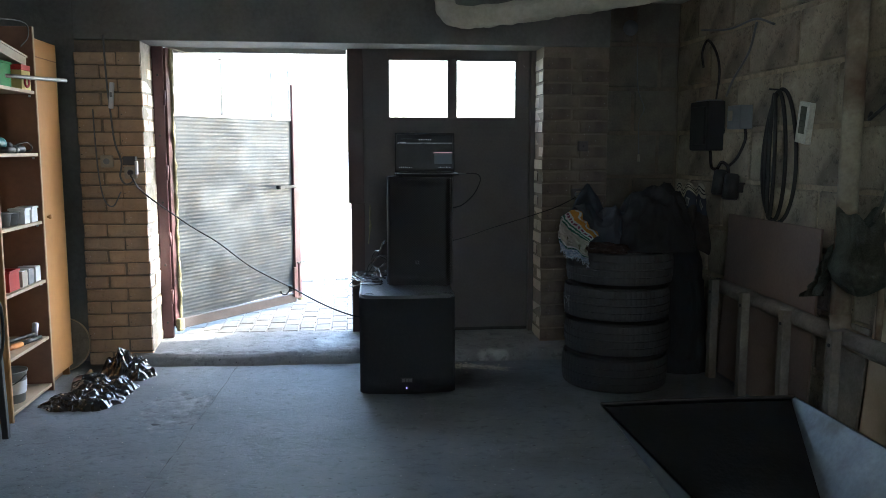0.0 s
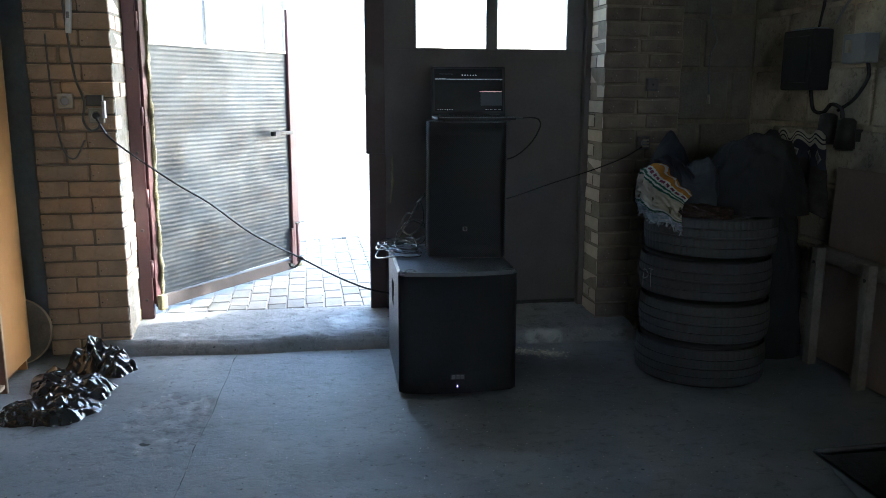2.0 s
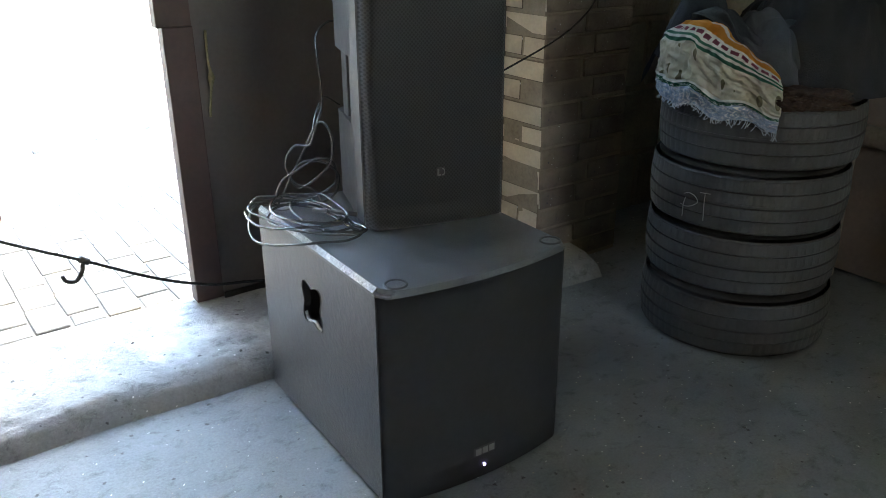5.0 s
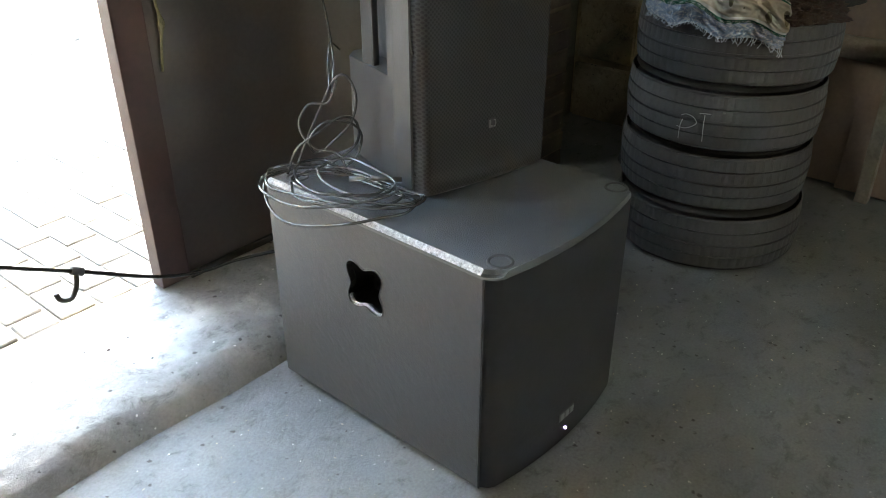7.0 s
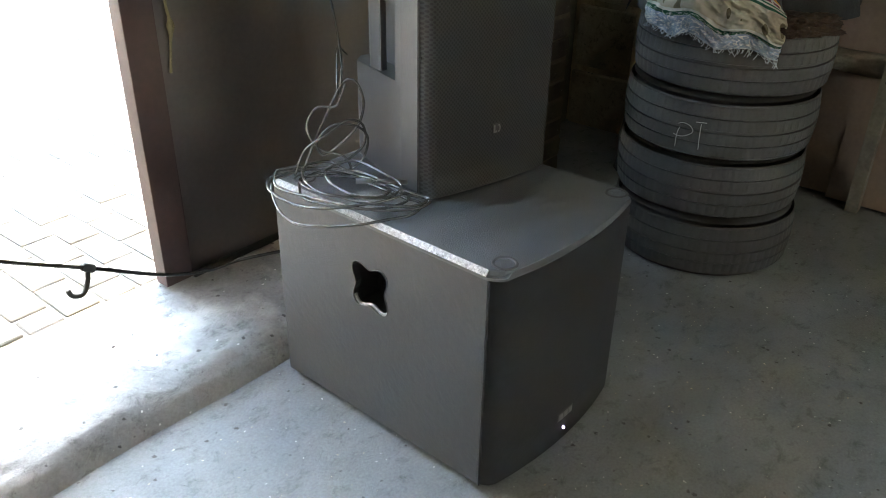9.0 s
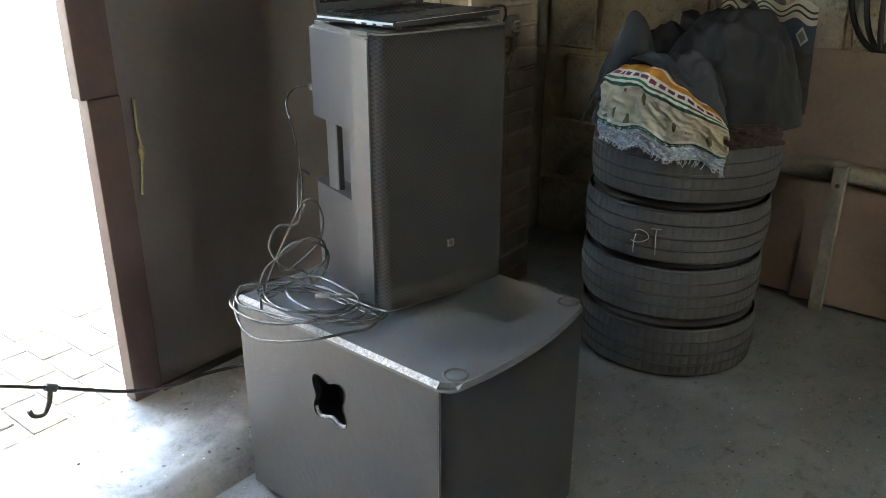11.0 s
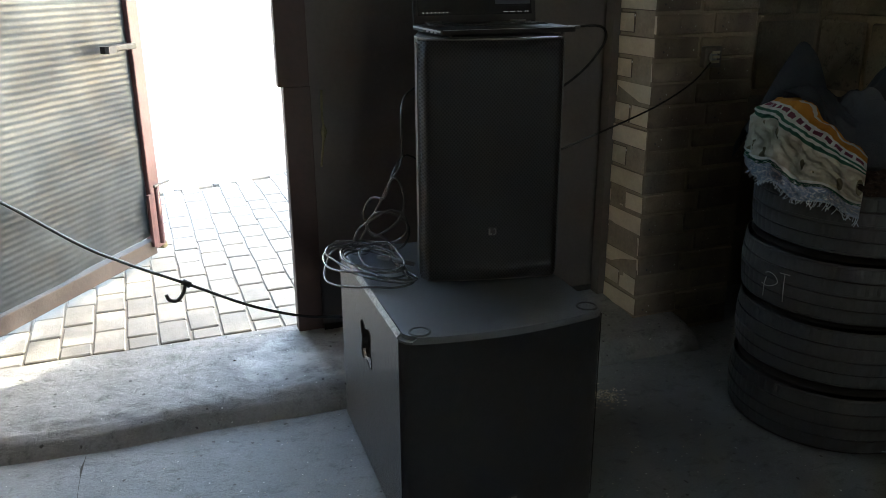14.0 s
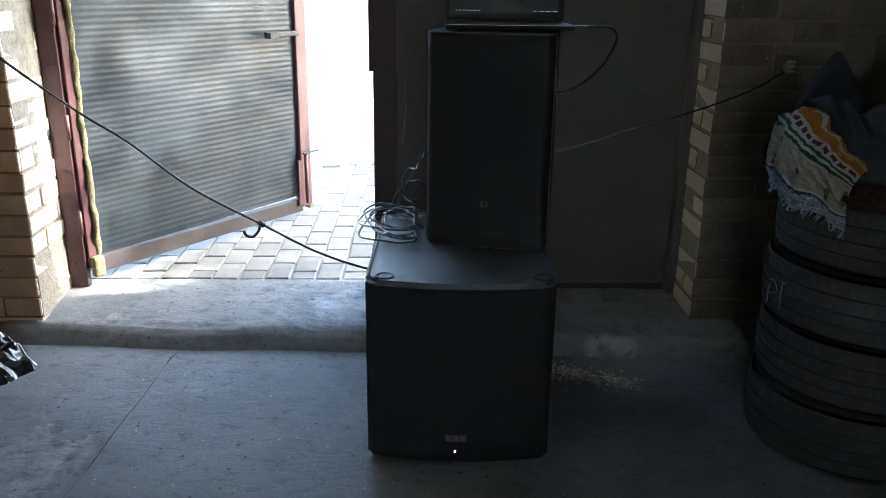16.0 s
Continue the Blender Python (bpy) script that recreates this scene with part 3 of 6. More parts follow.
pier_right = thing("pier_right", box((OR + 0.0045, YF + 0.006, -0.1), (1.796, 6.79, TOP - 0.003)), PIER_MORTAR, "sand-lime brick pier with a socket, recessed mortar joints", "pier", kind="structure")

# reveal joints, lightened for the same daylight
LIT_JOINT = mat("limewashed_mortar", (0.38, 0.35, 0.30), (0.15, 0.132, 0.108), rough=0.95, scale=16, fine=90, bump=1.0, stain=(0.26, 0.22, 0.17), stain_at=0.62)
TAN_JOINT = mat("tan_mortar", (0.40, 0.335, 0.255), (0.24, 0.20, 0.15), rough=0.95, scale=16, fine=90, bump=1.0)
part("joint_face", box((OL - 0.012, YF + 0.013, 0.0), (OL - 0.0015, 6.70, TOP - 0.004)), LIT_JOINT, pier_left, "pale mortar in the reveal, lightened for daylight")
part("joint_face", box((OR + 0.0025, YF + 0.013, 0.0), (OR + 0.012, 6.645, TOP - 0.004)), TAN_JOINT, pier_right, "tan mortar in the reveal, lightened for daylight")

# ground outside, with the garage cut out of it
bm = bmesh.new()
xs, ys = (-300, -2.62, 2.69, 300), (-300, -0.27, 6.83, 400)
gv = [[bm.verts.new((x, y, 0.085)) for x in xs] for y in ys]
for j in range(3):
    for i in range(3):
        if (i, j) != (1, 1):
            bm.faces.new((gv[j][i], gv[j][i + 1], gv[j + 1][i + 1], gv[j + 1][i]))
ground = thing("ground", bm, GROUND, "pale sunlit bare ground outside the garage", "ground", kind="structure")

# ---- steel door frame and the two leaves ----
door_frame = holder("door_frame", "dark red painted steel frame of the garage doors", "door frame", kind="structure")
part("post", box((OL - 0.002, 6.705, 0.05), (-1.176, 6.745, TOP - 0.002), 0.004), RED_PAINT, door_frame)
for z in (0.22, 0.62, 1.05, 1.5, 1.9):
    part("bolt_head", cyl((-1.212, 6.700, z), (-1.212, 6.706, z), 0.008, seg=8), DARK_STEEL, door_frame)
part("post", box((1.366, 6.705, 0.05), (1.41, 6.775, TOP - 0.004), 0.004), BROWN_PAINT, door_frame)
part("post", box((1.312, 6.648, 0.11), (1.3475, 6.703, TOP - 0.004), 0.004), BROWN_PAINT, door_frame)
part("head", box((-1.178, 6.782, TOP - 0.03), (0.04, 6.82, TOP + 0.05), 0.004), WHITE_FRAME, door_frame)

P0 = Vector((-1.17, 6.72, 0))
DIR = Vector((0.75, 1.07, 0)).normalized()
LEAF_M = Matrix.Translation(P0) @ Matrix.Rotation(math.atan2(DIR.y, DIR.x), 4, "Z")
# in the leaf's own frame: x along it, y towards its outer side, z up
door_1 = holder("door_1", "open garage door leaf, grey ribbed sheet in a dark red frame with glazed top", "door", kind="structure", at=LEAF_M)


def ribbed(u, v):
    z = 0.235 + v * 1.405
    k = math.sin(2 * math.pi * z / 0.0255)
    return Vector((0.036 + u * 1.269, 0.002 - 0.00048 * k + 0.006 * noise.noise(Vector((u * 3, v * 4, 0))) + 0.0065 * noise.noise(Vector((u * 7 - v * 4, v * 7 + u * 3, 5))), z))


part("panel", sheet(60, 440, ribbed, 0.003), SHEET, door_1, "grey ribbed metal sheet, dull reflections partly painted in", smooth=True)
part("stile", box((1.305, -0.02, 0.17), (1.385, 0.03, 1.93), 0.006), RED_PAINT, door_1, "dark red steel stile")
part("stile", box((0.0, -0.012, 0.19), (0.036, 0.03, 2.08), 0.004), RED_PAINT, door_1)
part("bottom_rail", box((0.03, -0.018, 0.165), (1.31, 0.03, 0.235), 0.005, m=Matrix.Rotation(radians(0.8), 4, "Y")), FADED_RED, door_1, "faded dark red bottom rail")
part("foam_strip", tube([(0.045, -0.012 + 0.004 * math.sin(i * 2.1), 0.2 + i * 0.075) for i in range(26)], 0.013, 8, 4, wobble=0.9), FOAM, door_1, "yellowed foam sealing strip", smooth=True)
part("foam_lump", box((0.0, -0.05, 0.155), (0.05, -0.012, 0.245), 0.012), FOAM, door_1, "lump of yellow sealing foam")
for a, b in ((0.052, 0.085), (0.53, 0.582), (1.08, 1.10), (1.29, 1.31)):
    part("glazing_bar", box((a, -0.004, 1.645), (b, 0.03, 2.06), 0.003), WHITE_FRAME, door_1)
for z0, z1 in ((1.635, 1.655), (2.055, 2.085)):
    part("glazing_rail", box((0.052, -0.006, z0), (1.31, 0.032, z1), 0.003), WHITE_FRAME, door_1)
for a, b in ((0.085, 0.53), (0.582, 1.08), (1.10, 1.29)):
    pane = part("pane", box((a, 0.012, 1.655), (b, 0.016, 2.055)), GLASS, door_1)
    pane.visible_shadow = False
lock = part("lock_handle", box((1.15, -0.045, 1.095), (1.31, -0.012, 1.12), 0.006), DARK_STEEL, door_1, "dark latch plate")
part("grip", extrude_outline([(1.065, -0.06), (1.075, -0.072), (1.15, -0.055), (1.15, -0.03), (1.075, -0.03)], 1.093, 1.122), LAPTOP_BLACK, lock, "black plastic grip")
bolt = part("bolt", cyl((1.318, -0.045, 0.20), (1.318, -0.045, 0.48), 0.010), RED_PAINT, door_1, "dark red sliding floor bolt", smooth=True)
part("bolt_guide", box((1.27, -0.035, 0.19), (1.30, -0.018, 0.44), 0.003), RED_PAINT, bolt)
part("bolt_handle", tube([(1.29, -0.055, 0.478), (1.33, -0.055, 0.48), (1.40, -0.06, 0.482)], 0.006), DARK_STEEL, bolt)
part("foam_foot", box((1.36, -0.02, 0.15), (1.40, 0.02, 0.185), 0.01), FOAM, door_1)
for z in (0.35, 0.75, 1.2, 1.7):
    part("hinge", cyl((-0.018, -0.01, z), (-0.018, -0.01, z + 0.10), 0.009), RED_PAINT, door_1, smooth=True)

door_2 = holder("door_2", "closed dark brown steel garage door leaf with two square panes", "door", kind="structure")
part("panel", box((0.150, 6.716, 0.100), (1.362, 6.75, 1.620), 0.002), BROWN_PAINT, door_2)
part("stile", box((0.042, 6.708, 1.035), (0.150, 6.756, 2.112), 0.003), MAROON, door_2)
part("stile", box((0.058, 6.706, 0.122), (0.152, 6.758, 1.035), 0.003), MAROON, door_2)
part("corner_panel", box((0.150, 6.714, 1.620), (0.321, 6.752, 2.112), 0.002), BROWN_PAINT, door_2)
part("stile", box((1.224, 6.711, 1.620), (1.362, 6.756, 2.112), 0.003), BROWN_PAINT, door_2)
part("mullion", box((0.746, 6.712, 1.620), (0.791, 6.756, 2.027), 0.003), BROWN_PAINT, door_2)
part("top_rail", box((0.321, 6.712, 2.027), (1.224, 6.756, 2.112), 0.003), BROWN_PAINT, door_2)
for a, b in ((0.321, 0.746), (0.791, 1.224)):
    pane = part("pane", box((a, 6.731, 1.620), (b, 6.735, 2.027)), GLASS, door_2)
    pane.visible_shadow = False
    for lo, hi in (((a, 6.706, 1.620), (a + 0.010, 6.731, 2.027)), ((b - 0.010, 6.706, 1.620), (b, 6.731, 2.027)), ((a + 0.010, 6.706, 1.620), (b - 0.010, 6.731, 1.630)), ((a + 0.010, 6.706, 2.017), (b - 0.010, 6.731, 2.027))):
        part("bead", box(lo, hi, 0.002), BROWN_PAINT, door_2)
part("strap", tube([(0.190, 6.706, 1.02), (0.187, 6.703, 0.93), (0.19, 6.698, 0.88), (0.183, 6.703, 0.81), (0.176, 6.706, 0.75)], lambda w: 0.004 + 0.007 * math.exp(-((w - 0.52) / 0.07) ** 2), 6), FOAM, door_2, "knotted yellowish pull cord", smooth=True)
part("sill_plate", box((0.154, 6.702, 0.095), (1.36, 6.714, 0.135), 0.003), DARK_STEEL, door_2)

# ---- the subwoofer ----
SX0, SX1, SY0, SY1, SZ0, SZ1 = 0.096, 0.640, 5.546, 6.242, 0.022, 0.592
SC = (SX0 + SX1) / 2
subwoofer = holder("subwoofer", "large black textured subwoofer cabinet standing on the concrete floor", "subwoofer")


def sub_y(k):
    """The bowed front with rounded upright edges, from k = -1 to 1."""
    return SY0 + 0.006 - 0.034 * (1 - k * k) + 0.024 * (max(0, abs(k) - 0.92) / 0.08) ** 1.6


def plan_front(inset, n=40):
    return [(SX0 + inset + (SX1 - SX0 - 2 * inset) * i / n, sub_y(2 * i / n - 1) + inset) for i in range(n + 1)]


# cabinet: bottom, top, two sides with a hand hole, back
th = 0.018
bm = extrude_outline(plan_front(0.0005) + [(SX1, SY1), (SX0, SY1)], SZ1 - th, SZ1)
bmesh.ops.bevel(bm, geom=[e for e in bm.edges if e.verts[0].co.z > SZ1 - 0.001 and e.verts[1].co.z > SZ1 - 0.001], offset=0.012, segments=4, affect="EDGES")
part("top_panel", bm, BOX_TOP, subwoofer, "black top, lightened for its daylight sheen")
# highlight strip on the doorway side only
for sx, sg in ((SX0, 1),):
    part("worn_edge", box((-0.0075, SY0 + 0.034, -0.0012), (0.0075, SY1 - 0.004, 0.0012), 0.001, m=Matrix.Translation((sx + sg * 0.0036, 0, SZ1 - 0.0036)) @ Matrix.Rotation(radians(-45 * sg), 4, "Y")), EDGE_GLINT, subwoofer, "pale speckled upper edge, sky highlight painted on")
part("bottom_panel", extrude_outline(plan_front(0.004) + [(SX1 - 0.002, SY1), (SX0 + 0.002, SY1)], SZ0, SZ0 + th), BLACK_BOX, subwoofer)
part("back_panel", box((SX0 + th, SY1 - th, SZ0 + th), (SX1 - th, SY1, SZ1 - th)), BLACK_BOX, subwoofer)
# side panels with a four-pointed hand hole
HC = (5.914, 0.415)
hole = []
for i in range(32):
    a = 2 * math.pi * i / 32
    k = abs(math.sin(2 * a))
    r = 0.050 + 0.028 * k ** 2.0
    hole.append((HC[0] + r * math.cos(a) * 0.93, HC[1] + r * math.sin(a) * 0.98))


def side_panel(x_in, x_out):
    bm = bmesh.new()
    ya, yb, za, zb = SY0 + 0.03, SY1, SZ0 + 0.0005, SZ1 - th
    outer = []
    for i in range(32):
        a = 2 * math.pi * i / 32
        c, s_ = math.cos(a), math.sin(a)
        ts = []
        if abs(c) > 1e-6:
            ts.append(((yb if c > 0 else ya) - HC[0]) / c)
        if abs(s_) > 1e-6:
            ts.append(((zb if s_ > 0 else za) - HC[1]) / s_)
        t_ = min(ts)
        outer.append([HC[0] + c * t_, HC[1] + s_ * t_])
    for cy, cz in ((ya, za), (ya, zb), (yb, za), (yb, zb)):
        k = min(range(32), key=lambda q: (outer[q][0] - cy) ** 2 + (outer[q][1] - cz) ** 2)
        outer[k] = [cy, cz]
    rows = []
    for x in (x_in, x_out):
        rows.append(([bm.verts.new((x, y, z)) for y, z in hole], [bm.verts.new((x, y, z)) for y, z in outer]))
    for k in range(32):
        k2 = (k + 1) % 32
        for h, o in rows:
            bm.faces.new((h[k], h[k2], o[k2], o[k]))
        bm.faces.new((rows[0][0][k], rows[0][0][k2], rows[1][0][k2], rows[1][0][k]))
        bm.faces.new((rows[0][1][k], rows[0][1][k2], rows[1][1][k2], rows[1][1][k]))
    return bm


for xi, xo, sgn in ((SX0 + th, SX0, -1), (SX1 - th, SX1, 1)):
    sp = part("side_panel", side_panel(xi, xo), BLACK_BOX, subwoofer)
    # cup behind the hand hole and its lower lip with a painted highlight
    cup = box((min(xi, xi - sgn * 0.09), HC[0] - 0.085, HC[1] - 0.085), (max(xi, xi - sgn * 0.09), HC[0] + 0.085, HC[1] + 0.085), 0.012)
    bmesh.ops.delete(cup, geom=[f for f in cup.faces if all(abs(v.co.x - xi) < 1e-4 for v in f.verts)], context="FACES")
    part("handle_cup", cup, BLACK_PLASTIC, sp, "recessed black handle cup")
    part("handle_rim", tube([(xo + sgn * 0.0005, y, z) for y, z in hole + hole[:1]], 0.0018, 6, 2), BLACK_PLASTIC, sp, smooth=True)
    part("handle_lip", tube([(xo - sgn * 0.006, HC[0] + (y - HC[0]) * 0.97, HC[1] + (z - HC[1]) * 0.97) for y, z in hole[19:30]], 0.0042, 8, 3), EDGE_GLINT, sp, "pale lower lip of the handle, highlight painted on", smooth=True)
    part("seam", box((xo - 0.0005, SY0 + 0.024, SZ0), (xo + 0.0008, SY0 + 0.028, SZ1 - 0.02)), HOLE, sp)


def front_grille(u, v):
    x = SX0 + 0.001 + u * (SX1 - SX0 - 0.002)
    k = 2 * u - 1
    return Vector((x, sub_y(k), SZ0 + 0.001 + v * (SZ1 - SZ0 - th - 0.0014)))


part("front_grille", sheet(40, 6, front_grille, 0.004), FOAM_GRILLE, subwoofer, "curved black cloth-backed grille", smooth=True)
led_y = SY0 + 0.006 - 0.034
part("status_light", cyl((SC - 0.008, led_y - 0.004, 0.058), (SC - 0.008, led_y + 0.004, 0.058), 0.0035, seg=16), LED, subwoofer, "glowing blue-white status light")
badge = part("badge", box((SC - 0.04, led_y - 0.0015, 0.089), (SC + 0.026, led_y + 0.004, 0.115), 0.003), BLACK_PLASTIC, subwoofer, "small badge with grey bars")
for a, b in ((-0.035, -0.018), (-0.014, 0.002), (0.006, 0.022)):
    part("bar", box((SC + a, led_y - 0.0035, 0.093), (SC + b, led_y - 0.0005, 0.111), 0.002), MARK, badge)
for x, y in ((0.150, 5.575), (0.602, 5.582), (0.150, 6.19), (0.602, 6.19)):
    part("stacking_dimple", lathe([(0.020, SZ1 - 0.001), (0.0225, SZ1 + 0.0025), (0.0265, SZ1 + 0.0025), (0.029, SZ1 - 0.001)], 28), BLACK_PLASTIC, subwoofer, smooth=True).location = (x, y, 0)
for x in (SX0 + 0.05, SX1 - 0.05):
    for y in (SY0 + 0.08, SY1 - 0.06):
        part("foot", cyl((x, y, 0), (x, y, SZ0), 0.02, seg=20), BLACK_PLASTIC, subwoofer, smooth=True)

subwoofer.matrix_basis = Matrix.Translation((0.105, 5.55, 0)) @ Matrix.Rotation(radians(-1.9), 4, "Z") @ Matrix.Translation((-0.105, -5.55, 0))

# ---- the loudspeaker on it ----
SPK = Matrix.Translation((0.450, 5.827, SZ1 + 0.0035)) @ Matrix.Rotation(radians(-13.5), 4, "Z")
W, D, HT = 0.390, 0.345, 0.652
loudspeaker = holder("loudspeaker", "black plastic loudspeaker with perforated front grille standing on the subwoofer", "loudspeaker", at=SPK)
# own frame: front at y = 0, back towards +y; the sides draw in towards the back
hw = W / 2
z_lo, z_hi = 0.255, 0.425       # handle recess


def spk_half(y):
    return hw - max(0.0, y - 0.10) * 0.08


def spk_y(k):
    """The curved front, from one rounded edge (-1) to the other (1)."""
    return -0.011 * (1 - k * k) + 0.001 + 0.032 * (max(0, abs(k) - 0.90) / 0.10) ** 1.7


def spk_outline():
    return [(-hw, 0.034), (-hw, 0.10), (-spk_half(D), D - 0.03), (-spk_half(D) + 0.03, D), (spk_half(D) - 0.03, D), (spk_half(D), D - 0.03), (hw, 0.10), (hw, 0.034)]


def spk_waist():
    """The outline where the hand recesses cut into both sides."""
    pts = [(-hw, 0.034), (-hw, 0.10), (-hw + 0.002, 0.125), (-hw + 0.07, 0.13), (-hw + 0.075, D), (hw - 0.075, D), (hw - 0.07, 0.13), (hw - 0.002, 0.125), (hw, 0.10), (hw, 0.034)]
    return pts


body = extrude_outline(spk_outline(), 0.0, z_lo)
bmesh.ops.bevel(body, geom=[e for e in body.edges if e.verts[0].co.z < 0.001 and e.verts[1].co.z < 0.001], offset=0.012, segments=3, affect="EDGES")
up = extrude_outline(spk_outline(), z_hi, HT)
bmesh.ops.bevel(up, geom=[e for e in up.edges if e.verts[0].co.z > HT - 0.001 and e.verts[1].co.z > HT - 0.001], offset=0.014, segments=3, affect="EDGES")
join(body, up)
join(body, extrude_outline(spk_waist(), z_lo - 0.001, z_hi + 0.001))
part("cabinet", body, BLACK_PLASTIC, loudspeaker)
for sg in (-1, 1):
    part("handle_bar", box((sg * (spk_half(0.23) - 0.016) - 0.009, 0.205, z_lo - 0.004), (sg * (spk_half(0.23) - 0.016) + 0.009, 0.255, z_hi + 0.004), 0.006), BLACK_PLASTIC, loudspeaker, "upright black grab handle")


def spk_front(u, v):
    s = -hw + 0.004 + u * (W - 0.008)
    k = 2 * u - 1
    return Vector((s, spk_y(k), 0.004 + v * (HT - 0.008)))


bm = sheet(48, 10, spk_front, 0.002)
uvl = bm.loops.layers.uv.active
for f in bm.faces:
    for l in f.loops:
        l[uvl].uv = (l.vert.co.x * 1.12, l.vert.co.z)
part("front_grille", bm, GRILLE, loudspeaker, "curved black perforated steel grille", smooth=True)
for z in (0.0, HT - 0.0078):
    part("front_lip", extrude_outline([(-hw + 0.004 + (W - 0.008) * i / 24, spk_y(i / 12 - 1) + 0.0035) for i in range(25)] + [(hw - 0.002, 0.036), (-hw + 0.002, 0.036)], z, z + 0.0078), BLACK_PLASTIC, loudspeaker)
part("seam", box((-hw - 0.0006, 0.034, 0.01), (-hw + 0.001, 0.0365, HT - 0.01)), HOLE, loudspeaker)
for z in (0.05, 0.33, 0.60):
    part("screw", cyl((-hw - 0.001, 0.026, z), (-hw + 0.002, 0.026, z), 0.0035, seg=12), DARK_STEEL, loudspeaker)
badge = part("badge", box((-0.012, -0.0125, 0.130), (0.012, -0.007, 0.154), 0.003), BLACK_PLASTIC, loudspeaker, "small maker's badge with grey bars")
part("bar", box((-0.010, -0.0145, 0.133), (-0.006, -0.012, 0.151)), MARK, badge)
part("bar", box((-0.006, -0.0145, 0.133), (-0.001, -0.012, 0.137)), MARK, badge)
part("bar", tube([(0.003, -0.0135, 0.134), (0.008, -0.0135, 0.136), (0.009, -0.0135, 0.145), (0.006, -0.0135, 0.150), (0.003, -0.0135, 0.150)], 0.0014, 6, 4), MARK, badge)
plug = part("line_plug", cyl((-0.135, D, 0.478), (-0.135, D + 0.045, 0.478), 0.008), SILVER, loudspeaker, "metal cable plug", smooth=True)

# ---- the laptop on the loudspeaker ----
LAP = Matrix.Translation((0.522, 6.118, SZ1 + 0.0035 + HT)) @ Matrix.Rotation(radians(-2), 4, "Z")
laptop = holder("laptop", "open dark laptop showing a dim music program, standing on the loudspeaker", "laptop", at=LAP)
part("base", box((-0.190, -0.25, 0.006), (0.190, 0.0, 0.0205), 0.004), LAPTOP_BLACK, laptop)
for x in (-0.16, 0.16):
    for y in (-0.235, -0.02):
        part("rubber_foot", cyl((x, y, 0.0), (x, y, 0.0065), 0.007, seg=14), BLACK_PLASTIC, laptop)
part("side_edge", box((-0.1912, -0.245, 0.013), (-0.1896, -0.005, 0.0175), 0.0005), SILVER, laptop, "bright metal side edge")
for y in (-0.215, -0.185, -0.150):
    part("port", box((-0.1916, y, 0.009), (-0.1904, y + 0.018, 0.0145), 0.0003), SILVER, laptop, "metal port opening")
part("front_edge", box((-0.185, -0.2508, 0.0185), (0.185, -0.2492, 0.0198), 0.0004), SILVER, laptop, "thin bright front edge")
kb = part("keyboard", box((-0.165, -0.13, 0.0205), (0.165, -0.025, 0.0225), 0.001), HOLE, laptop)
for r in range(5):
    for c in range(15):
        if r == 4 and 4 <= c <= 8:
            continue
        part("key", box((-0.160 + c * 0.0214, -0.126 + r * 0.0198, 0.0222), (-0.160 + c * 0.0214 + 0.0178, -0.126 + r * 0.0198 + 0.0162, 0.0248)), LAPTOP_BLACK, kb)
part("touchpad", box((-0.055, -0.235, 0.0212), (0.045, -0.155, 0.0222), 0.0008), LAPTOP_BLACK, laptop)
SCR = Matrix.Translation((0, -0.002, 0.021)) @ Matrix.Rotation(radians(-8), 4, "X")
lid = part("screen_lid", box((-0.188, 0.0, 0.0), (0.188, 0.008, 0.245), 0.004, m=SCR), LAPTOP_BLACK, laptop)
part("display", box((-0.174, -0.0012, 0.022), (0.174, 0.001, 0.232), m=SCR), SCREEN, lid, "dim dark screen with a music program")


def ui(x0, x1, z0, z1, m, name="screen_bar"):
    part(name, box((x0, -0.0022, z0), (x1, -0.0013, z1), m=SCR), m, lid)


UI_LIGHT = glow_mat("screen_light_bar", (0.75, 0.8, 0.9), 0.026)
UI_BLUE = glow_mat("screen_blue_panel", (0.03, 0.036, 0.05), 0.005)
UI_PINK = glow_mat("screen_pink_bar", (0.9, 0.5, 0.55), 0.018)
ui(-0.172, 0.172, 0.178, 0.186, UI_BLUE)
ui(-0.172, 0.172, 0.1797, 0.1808, UI_LIGHT)
ui(-0.170, -0.118, 0.1818, 0.1845, UI_LIGHT)
ui(-0.150, -0.080, 0.206, 0.2085, UI_BLUE)
for k in range(6):
    ui(-0.035 + k * 0.014, -0.030 + k * 0.014, 0.200, 0.204, UI_LIGHT)
ui(0.055, 0.170, 0.118, 0.123, UI_PINK)
ui(0.06, 0.170, 0.05, 0.116, UI_BLUE)
for k in range(7):
    ui(-0.160 + k * 0.012, -0.1565 + k * 0.012, 0.028, 0.0305, UI_LIGHT)
for k in range(4):
    ui(0.085 + k * 0.022, 0.100 + k * 0.022, 0.0285, 0.0295, UI_LIGHT)
for x in (-0.13, 0.13):
    part("hinge", cyl((x - 0.025, 0.002, 0.022), (x + 0.025, 0.002, 0.022), 0.006), BLACK_PLASTIC, laptop, smooth=True)
lead = holder("laptop_cable", "thin black lead from the laptop down behind the loudspeaker", "cable")
part("cord", tube([(0.735, 5.935, 1.2605), (0.800, 5.925, 1.264), (0.838, 5.935, 1.25), (0.845, 5.95, 1.21), (0.815, 6.01, 1.13), (0.750, 6.08, 1.06), (0.67, 6.17, 1.03), (0.60, 6.19, 1.0)], 0.0036), CABLE, lead, smooth=True)
